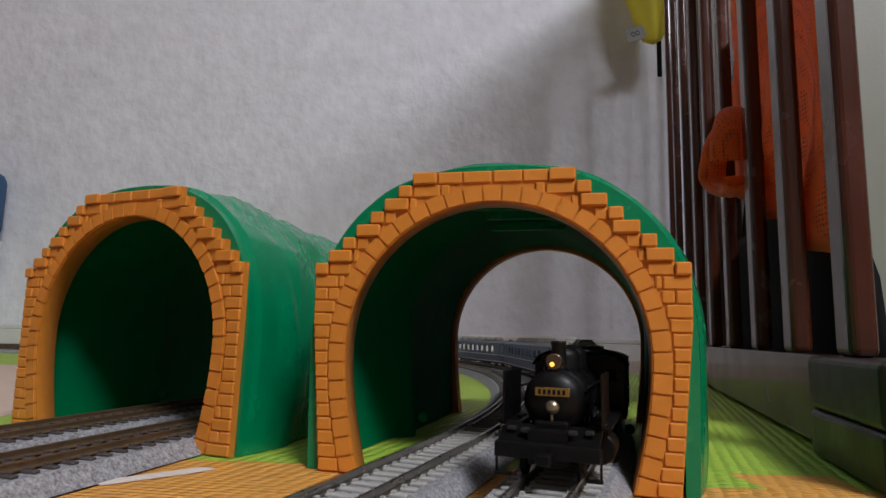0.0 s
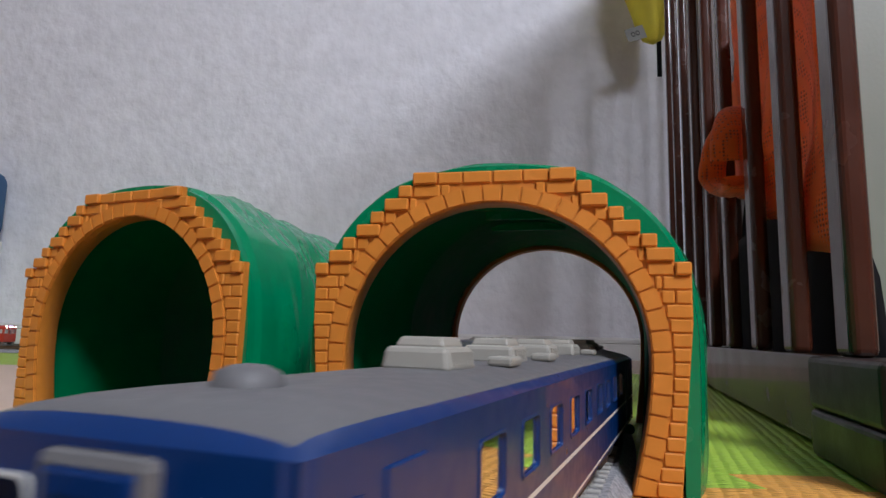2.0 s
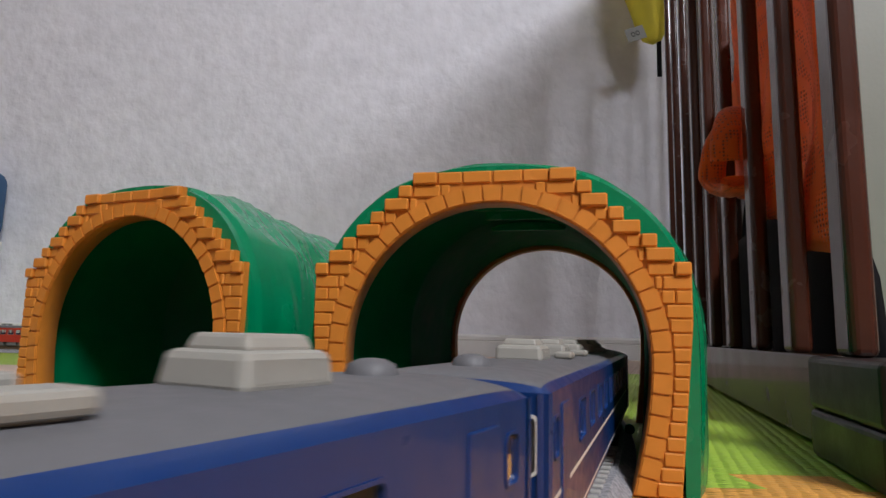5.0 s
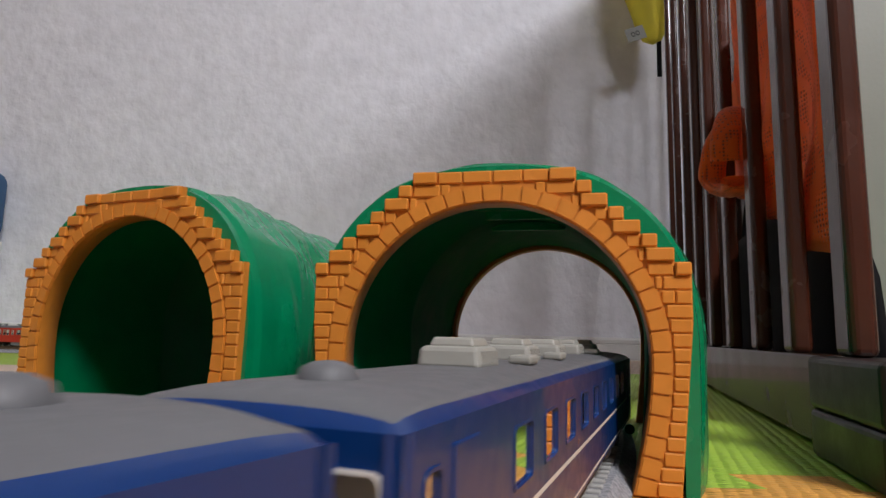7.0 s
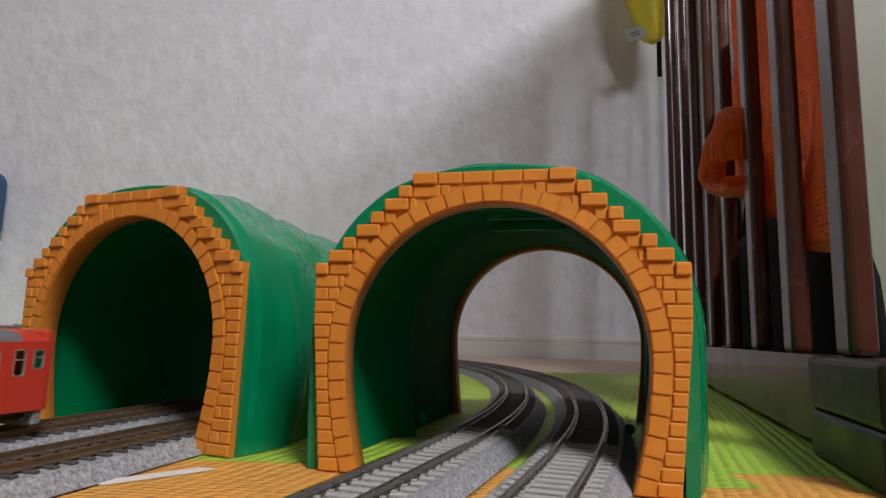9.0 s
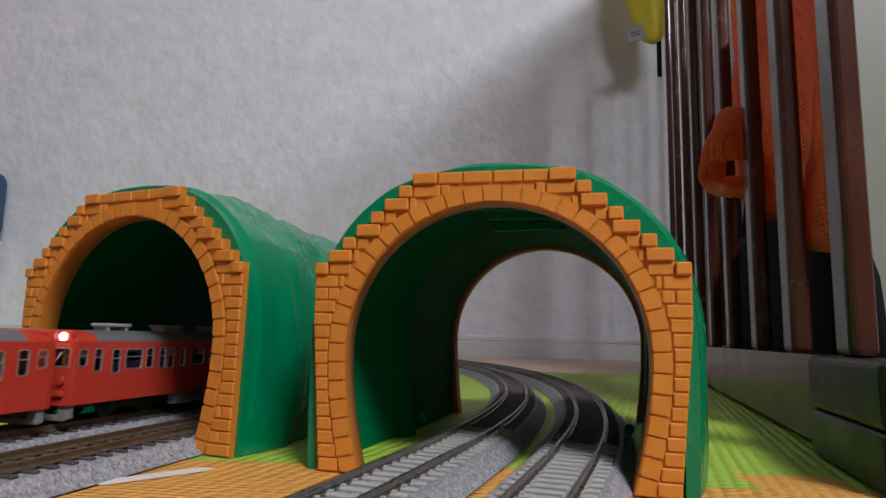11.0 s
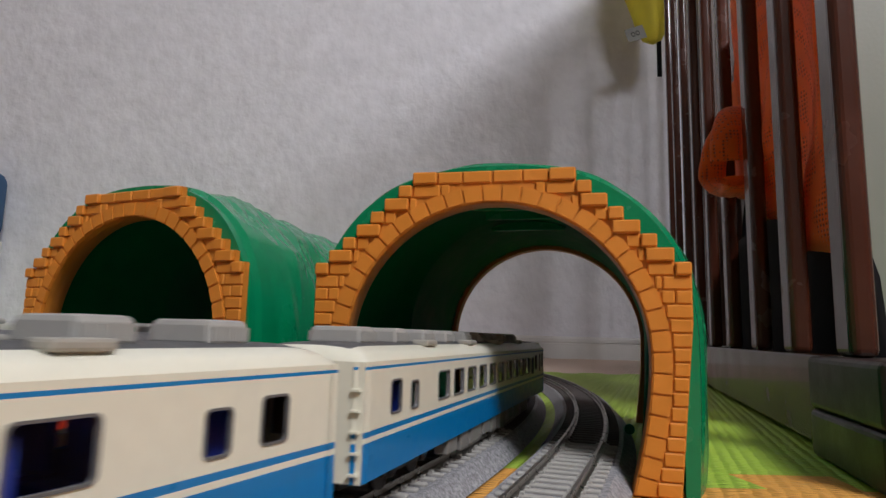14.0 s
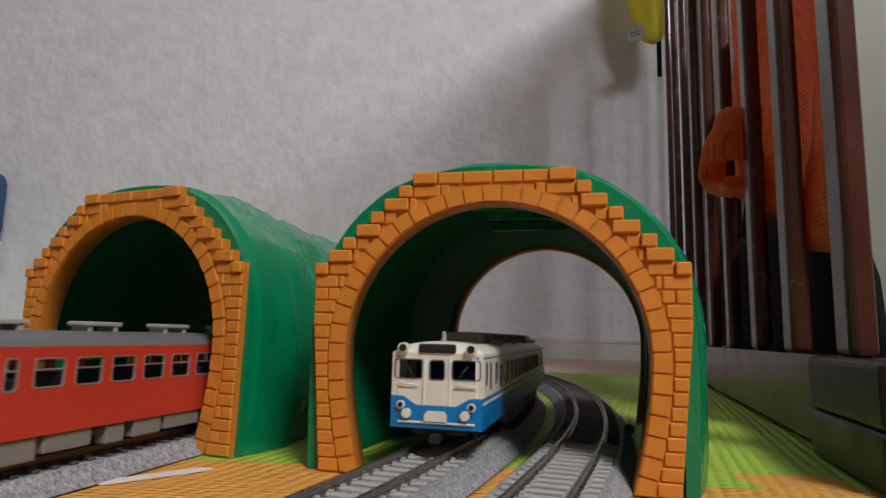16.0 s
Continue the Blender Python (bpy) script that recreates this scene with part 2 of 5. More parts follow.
def outline(half, top, foot, n=40, square=2.0):
    """Half points of a horseshoe: width, height and foot width."""
    zc = top - half
    pts = []
    for i in range(9):
        t = i / 9
        pts.append((foot + (half - foot) * math.sin(t * math.pi / 2), zc * t))
    for i in range(n + 1):
        a = math.pi / 2 * i / n
        pts.append((half * abs(math.cos(a)) ** (2 / square), zc + half * math.sin(a) ** (2 / square)))
    right = pts
    left = [(-x, z) for x, z in pts[::-1][1:]]
    return right + left


def build_tunnel(m, size, axis_turn, hump, foot_half, label):
    """Front plane at y = 0 facing -y, the body runs to +y, turned by axis_turn."""
    top = empty("toy_tunnel", label, "toy tunnel", m, group="toy tunnels")
    k = size
    sh = math.tan(axis_turn)
    L = 0.232
    # brick front: a stepped plate with the horseshoe cut out
    bm = bmesh.new()
    rows, rh = 16, 0.0951 / 16
    steps = [(0.0843 - 0.0067 * i, 0.0951 + 0.00606 * i) for i in range(8)]

    def plate_half(z):
        if z <= 0.0951:
            return foot_half + (0.0843 - foot_half) * min(1, z / 0.07)
        for hw, zt in steps:
            if z <= zt + 1e-6:
                return hw
        return 0.0

    levels = [(0.0951 * i / 16, 0.0951 * (i + 1) / 16) for i in range(16)]
    levels += [(0.0951 + 0.00606 * (i - 1), 0.0951 + 0.00606 * i) for i in range(1, 8)]
    for z0, z1 in levels:
        sub = 3
        for j in range(sub):
            a, b = z0 + (z1 - z0) * j / sub, z0 + (z1 - z0) * (j + 1) / sub
            o0, o1 = plate_half((a + b) / 2 if z0 > 0.095 else a), plate_half((a + b) / 2 if z0 > 0.095 else b)
            i0, i1 = (opening_half(a), opening_half(b)) if a < 0.1225 else (0, 0)
            if b >= 0.1225:
                i1 = 0
            for sgn in (-1, 1):
                v = [bm.verts.new((sgn * x * k, y, z * k)) for y in (0.0, 0.0034 * k) for x, z in ((i0, a), (o0, a), (o1, b), (i1, b))]
                for q in ((0, 1, 2, 3), (7, 6, 5, 4), (0, 4, 5, 1), (1, 5, 6, 2), (2, 6, 7, 3), (3, 7, 4, 0)):
                    try:
                        bm.faces.new([v[t] for t in q])
                    except ValueError:
                        pass
    bmesh.ops.remove_doubles(bm, verts=bm.verts, dist=1e-6)
    front = part("front_arch", bm, MORTAR, top, "orange plastic tunnel front with raised bricks")
    bm = bmesh.new()
    arch = [(opening_half(0.055 * i / 20), 0.055 * i / 20) for i in range(20)] + [(0.0675 * math.cos(math.pi / 2 * i / 30), 0.055 + 0.0675 * math.sin(math.pi / 2 * i / 30)) for i in range(31)]
    arch += [(-x, z) for x, z in arch[::-1][1:]]
    thick = [(x * 1.05, z * 1.02 if z > 0.055 else z) for x, z in arch]
    rs = [[Vector((x * k, y * k, z * k)) for x, z in pts] for pts, y in ((arch, 0.0002), (arch, 0.0105), (thick, 0.0105), (thick, 0.0036))]
    loft(bm, rs)
    part("arch_lining", bm, MORTAR, front)
    # ring stones
    n = 31
    path = []
    for i in range(200):
        z = 0.055 * i / 200
        path.append((opening_half(z), z))
    for i in range(200):
        a = math.pi / 2 * i / 199
        path.append((0.0675 * math.cos(a), 0.055 + 0.0675 * math.sin(a)))
    full = path + [(-x, z) for x, z in path[::-1][1:]]
    dist = [0.0]
    for a, b in zip(full, full[1:]):
        dist.append(dist[-1] + math.hypot(b[0] - a[0], b[1] - a[1]))

    def along(t):
        t = max(0.0, min(dist[-1], t))
        i = max(1, int(np.searchsorted(dist, t)))
        a, b = full[i - 1], full[i]
        u = (t - dist[i - 1]) / max(1e-9, dist[i] - dist[i - 1])
        p = Vector((a[0] + (b[0] - a[0]) * u, 0, a[1] + (b[1] - a[1]) * u))
        d = Vector((b[0] - a[0], 0, b[1] - a[1])).normalized()
        return p, Vector((d.z, 0, -d.x))
    total = 39
    rise = 0.0084
    for i in range(total):
        t0, t1 = dist[-1] * i / total + 0.00010, dist[-1] * (i + 1) / total - 0.00010
        bmr = bmesh.new()
        vs = []
        for y in (-0.0015, 0.0004):
            for t, o in ((t0, 0.0), (t1, 0.0), (t1, rise), (t0, rise)):
                p, nn = along(t)
                q = p + nn * (o - 0.0001 if o else 0.0003)
                vs.append(bmr.verts.new((q.x * k, y * k, max(0.0002, q.z) * k)))
        fs = [bmr.faces.new([vs[j] for j in q]) for q in ((0, 1, 2, 3), (7, 6, 5, 4), (0, 4, 5, 1), (1, 5, 6, 2), (2, 6, 7, 3), (3, 7, 4, 0))]
        bmesh.ops.bevel(bmr, geom=bmr.edges[:], offset=0.0006 * k, segments=2, affect="EDGES")
        part("arch_brick", bmr, BRICK, front)
    # bricks of the columns and the stepped rows
    rng = random.Random(5)
    for r, (z0, z1) in enumerate(levels):
        zm = (z0 + z1) / 2
        o = plate_half(zm if z0 > 0.095 else zm)
        ring_out = 0.0
        if zm < 0.055:
            ring_out = opening_half(zm) + rise
        else:
            q = (0.0675 + rise) ** 2 - (zm - 0.055) ** 2
            ring_out = math.sqrt(q) if q > 0 else 0.0
        for sgn in (-1, 1):
            x1, w = o, []
            inner = ring_out + 0.0002
            if z0 > 0.1370:
                inner = 0.0
            first = True
            x = o
            lens = (0.0068, 0.0132) if r % 2 else (0.0118, 0.0118)
            i = 0
            while x - inner > 0.0012:
                wd = min(lens[i % 2], x - inner)
                if x - inner - wd < 0.0030:
                    wd = x - inner
                proud = -0.0026 if (first and z0 > 0.0885) else -0.0011
                bmr = bmesh.new()
                xa, xb = sgn * (x - 0.0002) * k, sgn * (x - wd + 0.0002) * k
                box(bmr, min(xa, xb), max(xa, xb), proud * k, 0.0004 * k, (z0 + 0.0001) * k + 0.0002, (z1 - 0.0001) * k, bevel=0.0006 * k, seg=1)
                part("brick", bmr, BRICK, front)
                x -= wd
                i += 1
                first = False
    # green shell: outer and inner skins along the axis
    def ring(y, half, topz, foot, wob=0.0, seed=0.0, steps_n=40, square=2.0):
        pts = []
        for x, z in outline(half, topz, foot, steps_n, square):
            if wob:
                nz = noise.noise(Vector((x * 30 + seed, y * 22, z * 30))) + 0.55 * noise.noise(Vector((x * 60, y * 75 + seed, z * 14))) + 0.3 * noise.noise(Vector((x * 120, y * 190 + seed, z * 22)))
                s = 1 + wob * nz
                x, z2 = x * s, z * (1 + wob * nz * 0.8)
                z = z2 if z > 0.004 else z
            pts.append(Vector(((x + y * sh) * k, y * k, z * k)))
        return pts
    bm = bmesh.new()
    out = []
    for i in range(121):
        t = i / 120
        y = 0.0035 + (L - 0.0035) * t
        half = 0.0880 + 0.006 * math.sin(t * math.pi) + 0.003 * math.sin(t * 9)
        tz = 0.1430 + hump * math.sin(t * math.pi * 0.9) - 0.003 * t
        rim = 1.0 if t > 0.03 else 0.985
        out.append(ring(y, half * rim, tz * rim, half * 0.97, 0.034 * min(1, t * 6), 3.1, 40, 2.4))
    loft(bm, out)
    part("outer_shell", bm, GREEN, top, "glossy dark green moulded hill shell with rocky ripples", smooth=True)
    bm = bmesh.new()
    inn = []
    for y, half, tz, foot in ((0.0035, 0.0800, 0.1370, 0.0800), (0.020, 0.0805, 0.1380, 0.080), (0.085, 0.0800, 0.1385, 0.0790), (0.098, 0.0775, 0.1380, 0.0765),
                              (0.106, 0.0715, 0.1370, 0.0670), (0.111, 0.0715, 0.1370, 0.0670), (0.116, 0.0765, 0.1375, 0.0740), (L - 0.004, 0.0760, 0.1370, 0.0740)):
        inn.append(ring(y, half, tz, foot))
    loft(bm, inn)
    part("inner_shell", bm, GREEN_IN_SHADED, top, "smooth green inside of the tunnel, darkened for its shade", smooth=True)
    for ya in (0.0035, L):
        bm = bmesh.new()
        a = ring(ya, 0.0800 if ya < 0.1 else 0.0760, 0.1370, 0.0800 if ya < 0.1 else 0.074)
        b = out[0] if ya < 0.1 else out[-1]
        va = [bm.verts.new(p) for p in a]
        vb = [bm.verts.new(p) for p in b]
        for i in range(len(va) - 1):
            bm.faces.new((va[i], va[i + 1], vb[i + 1], vb[i]))
        part("shell_rim", bm, GREEN, top)
    # back arch, seen from inside as a thin toothed orange ring
    bm = bmesh.new()
    vs = []
    for y in (L, L + 0.010):
        vs.append(ring(y, 0.0738, 0.1345, 0.0690))
    for y in (L + 0.010, L):
        vs.append(ring(y, 0.0820, 0.1400, 0.0800))
    vs.append(vs[0])
    loft(bm, vs, smooth=False)
    back = part("back_arch", bm, MORTAR, top, "orange plastic arch at the far end")
    # ribs and bosses under the crown
    for yy, ww, dz in ((0.060, 0.022, 0.0010), (0.085, 0.020, 0.0014), (0.125, 0.024, 0.0010)):
        bm = bmesh.new()
        box(bm, (-ww + yy * sh) * k, (ww + yy * sh) * k, yy * k, (yy + 0.0016) * k, (0.1325 - dz) * k, 0.1375 * k, bevel=0.0004)
        part("rib", bm, GREEN, top)
    bm = bmesh.new()
    lathe(bm, [(0.0036, 0), (0.0036, 0.005), (0.0020, 0.005), (0.0020, 0.001)], m=Matrix.Translation(((0.024 + 0.05 * sh) * k, 0.05 * k, 0.1310 * k)))
    part("screw_boss", bm, GREEN, top)
    for sx in (-1, 1):
        bm = bmesh.new()
        rod(bm, ((sx * 0.0610 + 0.1053 * sh) * k, 0.1035 * k, 0.012 * k), ((sx * 0.0610 + 0.1053 * sh) * k, 0.1070 * k, 0.012 * k), 0.0028 * k)
        part("peg", bm, GREEN_IN_SHADED, top, "green round peg in the shade-darkened inside green")
    return top


def front_pose(ax, ay, turn):
    return Matrix.Translation((ax, ay, 0)) @ Matrix.Rotation(radians(turn), 4, "Z")


build_tunnel(front_pose(0.0217, 0.2718, -13.29), 1.0, 0.27 - 0.232, 0.010, 0.0782, "green plastic toy tunnel with orange brick front spanning two tracks")
build_tunnel(front_pose(-0.1800, 0.3460, -24.0), 1.022, 0.25 - 0.42, 0.001, 0.0830, "green plastic toy tunnel with orange brick front, standing beside its twin")

# ---------------------------------------------------------------- foam play mats


def foam(name, colour):
    """Soft foam with a pressed weave of short ridges."""
    m = mat(name, colour, 0.5, vary=0.07, grain=120, big=8)
    nt = m.node_tree
    b = nt.nodes["Principled BSDF"]
    tc = nt.nodes.new("ShaderNodeTexCoord")
    mp = nt.nodes.new("ShaderNodeMapping")
    mp.inputs["Scale"].default_value = (150, 250, 200)
    mp.inputs["Rotation"].default_value = (0, 0, radians(12))
    vo = nt.nodes.new("ShaderNodeTexVoronoi")
    vo.feature = "SMOOTH_F1"
    vo.inputs["Scale"].default_value, vo.inputs["Randomness"].default_value, vo.inputs["Smoothness"].default_value = 1.0, 0.22, 0.3
    bp = nt.nodes.new("ShaderNodeBump")
    bp.invert = True
    bp.inputs["Strength"].default_value, bp.inputs["Distance"].default_value = 1.0, 0.0032
    nt.links.new(tc.outputs["Object"], mp.inputs["Vector"])
    nt.links.new(mp.outputs[0], vo.inputs["Vector"])
    nt.links.new(vo.outputs["Distance"], bp.inputs["Height"])
    nt.links.new(bp.outputs["Normal"], b.inputs["Normal"])
    return m


MAT_GREEN = foam("foam_green_weave", (0.39, 0.57, 0.06))
MAT_ORANGE = foam("foam_orange_weave", (0.78, 0.37, 0.075))
MAT_BEIGE = foam("foam_beige_weave", (0.70, 0.53, 0.42))


def teeth(x0, x1, y_low, y_high, first, width=0.040):
    """A dovetailed puzzle edge along x, from left to right."""
    pts, x, up = [], x0, first
    while x < x1 - 1e-6:
        xe = min(x1, x + width)
        y = y_high if up else y_low
        d = 0.004 if up else -0.004
        pts += [(x - d if x > x0 else x, y), (xe + d if xe < x1 else xe, y)]
        x, up = xe, not up
    return pts


def mat_tile(label, outline_pts, material, z1):
    bm = bmesh.new()
    vs = [bm.verts.new((x, y, z1)) for x, y in outline_pts]
    f = bm.faces.new(vs)
    r = bmesh.ops.extrude_face_region(bm, geom=[f])
    bmesh.ops.translate(bm, verts=[v for v in r["geom"] if isinstance(v, bmesh.types.BMVert)], vec=(0, 0, -0.0125 - z1))
    ob = new("play_mat", mesh_of("play_mat", bm, material))
    return tagged(ob, label, "mat", group="foam puzzle mats")


EDGE = [(-0.62, 0.306), (0.105, 0.306), (0.101, 0.277), (0.144, 0.277), (0.140, 0.306), (0.190, 0.306), (0.186, 0.277), (0.236, 0.277), (0.232, 0.306), (0.60, 0.306)]
mat_tile("soft orange foam puzzle mat with woven relief", [(-0.62, -0.5), (0.60, -0.5)] + EDGE[::-1], MAT_ORANGE, -0.0004)
FAR = teeth(-0.30, 0.62, 1.135, 1.165, True)
mat_tile("lime green foam puzzle mat under the curved tracks", [(-0.30, 0.3065)] + [(x, y + 0.0005) for x, y in EDGE if x > -0.3] + [(0.62, 0.3065)] + FAR[::-1], MAT_GREEN, -0.0004)
mat_tile("beige foam puzzle mat along the wall", [(x, y + 0.0008) for x, y in FAR] + [(0.62, 1.94), (-0.30, 1.94)], MAT_BEIGE, -0.0004)
mat_tile("beige foam puzzle mat beside the tunnel", [(-1.30, 0.3065), (-0.3008, 0.3065), (-0.3008, 0.98), (-1.30, 0.98)], MAT_BEIGE, -0.0004)
mat_tile("lime green foam puzzle mat in the far corner", [(-1.60, 0.9808), (-0.3008, 0.9808), (-0.3008, 1.94), (-1.60, 1.94)], MAT_GREEN, -0.0004)

bm = bmesh.new()
vs = [bm.verts.new(p) for p in ((-0.1405, 0.2560, 0), (-0.1330, 0.2530, 0), (-0.1080, 0.2770, 0), (-0.1000, 0.2860, 0), (-0.1075, 0.2870, 0), (-0.1230, 0.2720, 0))]
f = bm.faces.new(vs)
r = bmesh.ops.extrude_face_region(bm, geom=[f])
bmesh.ops.translate(bm, verts=[v for v in r["geom"] if isinstance(v, bmesh.types.BMVert)], vec=(0, 0, 0.0006))
tagged(new("paper_strip", mesh_of("paper_strip", bm, mat("white_paper", (0.75, 0.70, 0.66), 0.7, vary=0.05))), "narrow torn white paper strip lying beside the track", "paper")

# ---------------------------------------------------------------- baseboard
bm = bmesh.new()
prof = [(0.0, -0.0125), (-0.012, -0.0125), (-0.012, 0.046), (-0.0085, 0.0475), (-0.0085, 0.050), (-0.012, 0.0515), (-0.012, 0.062), (-0.008, 0.0665), (-0.003, 0.069), (0.0, 0.069)]
loft(bm, [[Vector((x, WALL_Y + dy - 0.0005, z)) for dy, z in prof] for x in (-3.19, 1.69)], smooth=False)
tagged(new("baseboard", mesh_of("baseboard", bm, SKIRT)), "white moulded baseboard along the papered wall", "baseboard", kind="structure")

# ---------------------------------------------------------------- slatted wooden fence
FENCE_O, FENCE_D = Vector((0.2272, 0.3773, 0)), Vector((0.28397, 0.95883, 0))
FENCE_N = Vector((0.95883, -0.28397, 0))
FENCE_M = Matrix.Translation(FENCE_O) @ Matrix(((FENCE_D.x, FENCE_N.x, 0, 0), (FENCE_D.y, FENCE_N.y, 0, 0), (0, 0, 1, 0), (0, 0, 0, 1)))
# in the fence's own space x runs along it, y away from the room
FOOT = mat("dark_foot_plastic", (0.020, 0.013, 0.010), 0.34, vary=0.2, grain=60, bump=0.05, bump_scale=300)
fence = empty("playpen_fence", "dark brown lacquered wooden slatted fence standing on the mats", "fence", FENCE_M)
bm = box(bmesh.new(), -0.020, 1.25, 0.0, 0.022, 0.0035, 0.0565, bevel=0.0015)
part("bottom_rail", bm, WOOD_DARK, fence)
bm = box(bmesh.new(), -0.10, 1.25, -0.002, 0.026, 1.36, 1.41, bevel=0.004)
part("top_rail", bm, WOOD, fence)
for t in (-0.031, 0.086, 0.206, 0.350, 0.494, 0.642, 0.80, 0.985, 1.15):
    bm = box(bmesh.new(), t - 0.027, t, 0.003, 0.0170, 0.0560, 1.36, bevel=0.0045, seg=4)
    part("slat", bm, WOOD, fence, smooth=False)
for z0, z1 in ((-0.0004, 0.0262), (0.0263, 0.0560)):
    bm = box(bmesh.new(), -0.125, -0.0160, -0.0075, 0.075, z0, z1, bevel=0.0035, seg=3)
    part("corner_foot", bm, FOOT, fence, "glossy dark brown corner block in two layers")
bm = lathe(bmesh.new(), [(0.0062, 0), (0.0060, 0.0012), (0.0045, 0.0028), (0.0015, 0.0034)], m=Matrix.Translation((-0.083, 0.035, 0.056)))
part("screw_head", bm, mat("worn_steel", (0.5, 0.48, 0.45), 0.35, metal=0.9), fence, "domed steel screw head")


# slatted screen added behind the fence; its gaps set the wall's half-shadow
shade_screen = empty("fence_leaf", "dark brown slatted screen added behind the fence to shade the wall", "fence", FENCE_M.copy())
SHADE_SCREEN_WOOD = mat("shade_screen_lacquer", (0.045, 0.016, 0.009), 0.35, vary=0.25, grain=25)
part("bottom_rail", box(bmesh.new(), 0.36, 1.64, 0.085, 0.105, -0.0004, 0.0560, bevel=0.002), SHADE_SCREEN_WOOD, shade_screen)
part("top_rail", box(bmesh.new(), 0.36, 1.64, 0.083, 0.107, 1.34, 1.385, bevel=0.003), SHADE_SCREEN_WOOD, shade_screen)
for i in range(13):
    part("slat", box(bmesh.new(), 0.36 + 0.1035 * i, 0.397 + 0.1035 * i, 0.088, 0.102, 0.0550, 1.345, bevel=0.004, seg=3), SHADE_SCREEN_WOOD, shade_screen)


def fence_place(t, n, z):
    return FENCE_O + FENCE_D * t + FENCE_N * n + Vector((0, 0, z))


# low pale wall end behind the fence, its shade put into the paint
slab("wall_stub", 0.42, 0.47, 0.093, 1.0, -0.0125, 0.80, WALL_PALE_SHADED, "low pale greenish wall end beyond the fence, its paint darkened for shade", "wall", FENCE_M)

# dark bag and orange mesh cloth behind the slats
bm = bmesh.new()
rings = []
for i in range(15):
    a = i / 14
    z = 0.19 * a - 0.0003
    ring = []
    for j in range(28):
        u = j / 28 * math.tau
        sq = 1.0 - 0.25 * a ** 3
        cx, cy = math.cos(u), math.sin(u)
        e = (abs(cx) ** 4 + abs(cy) ** 4) ** -0.25
        wob = 1 + 0.05 * noise.noise(Vector((cx * 2, cy * 2, z * 25)))
        ring.append(fence_place(0.30 + 0.265 * cx * e * sq * wob, 0.046 + 0.020 * cy * e * sq * wob, z))
    rings.append(ring)
vs = loft(bm, rings, close=True)
bm.faces.new(vs[-1])
bm.faces.new(vs[0][::-1])
bag = empty("storage_bag", "black soft fabric bag standing behind the fence", "bag")
part("bag_body", bm, BLACK, bag)
bm = bmesh.new()
rs = []
for i in range(25):
    a = math.pi * i / 24
    c = fence_place(0.32 + 0.07 * math.cos(a), 0.040, 0.186 + 0.055 * math.sin(a))
    rs.append([c + FENCE_N * 0.008 * math.cos(q) + (FENCE_D * math.cos(a) + Vector((0, 0, math.sin(a)))) * 0.002 * math.sin(q) for q in [w * math.tau / 8 for w in range(8)]])
loft(bm, rs, close=True)
part("carry_handle", bm, BLACK, bag)


def mesh_cloth():
    m = mat("orange_mesh_cloth", (0.92, 0.18, 0.025), 0.8, vary=0.12, grain=60, sheen=0.3)
    nt = m.node_tree
    b = nt.nodes["Principled BSDF"]
    tc = nt.nodes.new("ShaderNodeTexCoord")
    vo = nt.nodes.new("ShaderNodeTexVoronoi")
    vo.inputs["Scale"].default_value, vo.inputs["Randomness"].default_value = 270, 0.12
    r = nt.nodes.new("ShaderNodeMapRange")
    r.inputs["From Min"].default_value, r.inputs["From Max"].default_value = 0.16, 0.36
    bp = nt.nodes.new("ShaderNodeBump")
    bp.inputs["Strength"].default_value, bp.inputs["Distance"].default_value = 1.0, 0.0016
    nt.links.new(tc.outputs["Object"], vo.inputs["Vector"])
    nt.links.new(vo.outputs["Distance"], r.inputs["Value"])
    nt.links.new(r.outputs["Result"], bp.inputs["Height"])
    nt.links.new(bp.outputs["Normal"], b.inputs["Normal"])
    mul = nt.nodes.new("ShaderNodeMix")
    mul.data_type, mul.blend_type = "RGBA", "MULTIPLY"
    mul.inputs["Factor"].default_value = 0.62
    src = b.inputs["Base Color"].links[0].from_socket
    nt.links.new(src, mul.inputs[6])
    nt.links.new(r.outputs["Result"], mul.inputs[7])
    nt.links.new(mul.outputs[2], b.inputs["Base Color"])
    thin = nt.nodes.new("ShaderNodeBsdfTranslucent")
    blend = nt.nodes.new("ShaderNodeMixShader")
    blend.inputs[0].default_value = 0.28
    nt.links.new(mul.outputs[2], thin.inputs["Color"])
    nt.links.new(b.outputs[0], blend.inputs[1])
    nt.links.new(thin.outputs[0], blend.inputs[2])
    nt.links.new(blend.outputs[0], nt.nodes["Material Output"].inputs["Surface"])
    return m


CLOTH = mesh_cloth()
cloth = empty("mesh_garment", "bright orange perforated mesh cloth hanging behind the fence", "cloth", Matrix.Identity(4))
bm = bmesh.new()
rings = []
for i in range(60):
    v = i / 59
    ring = []
    for j in range(60):
        t = 0.035 + 0.555 * j / 59
        low = 0.105 + 0.375 * t + 0.004 * math.sin(t * 50)
        high = float(np.interp(t, (0, 0.15, 0.22, 0.30, 0.40, 0.50, 0.60), (0.80, 0.80, 0.58, 0.425, 0.408, 0.372, 0.335)))
        z = low + (high - low) * v
        fold = 0.009 * math.sin(t * 42 + z * 12) + 0.012 * noise.noise(Vector((t * 11, z * 10, 2.0))) + 0.004 * noise.noise(Vector((t * 40, z * 30, 5.0)))
        ring.append(fence_place(t, 0.030 + fold * (0.4 + 0.6 * min(1, t * 6)), z))
    rings.append(ring)
loft(bm, rings)
back = part("drape", bm, CLOTH, cloth)
sol = back.modifiers.new("thickness", "SOLIDIFY")
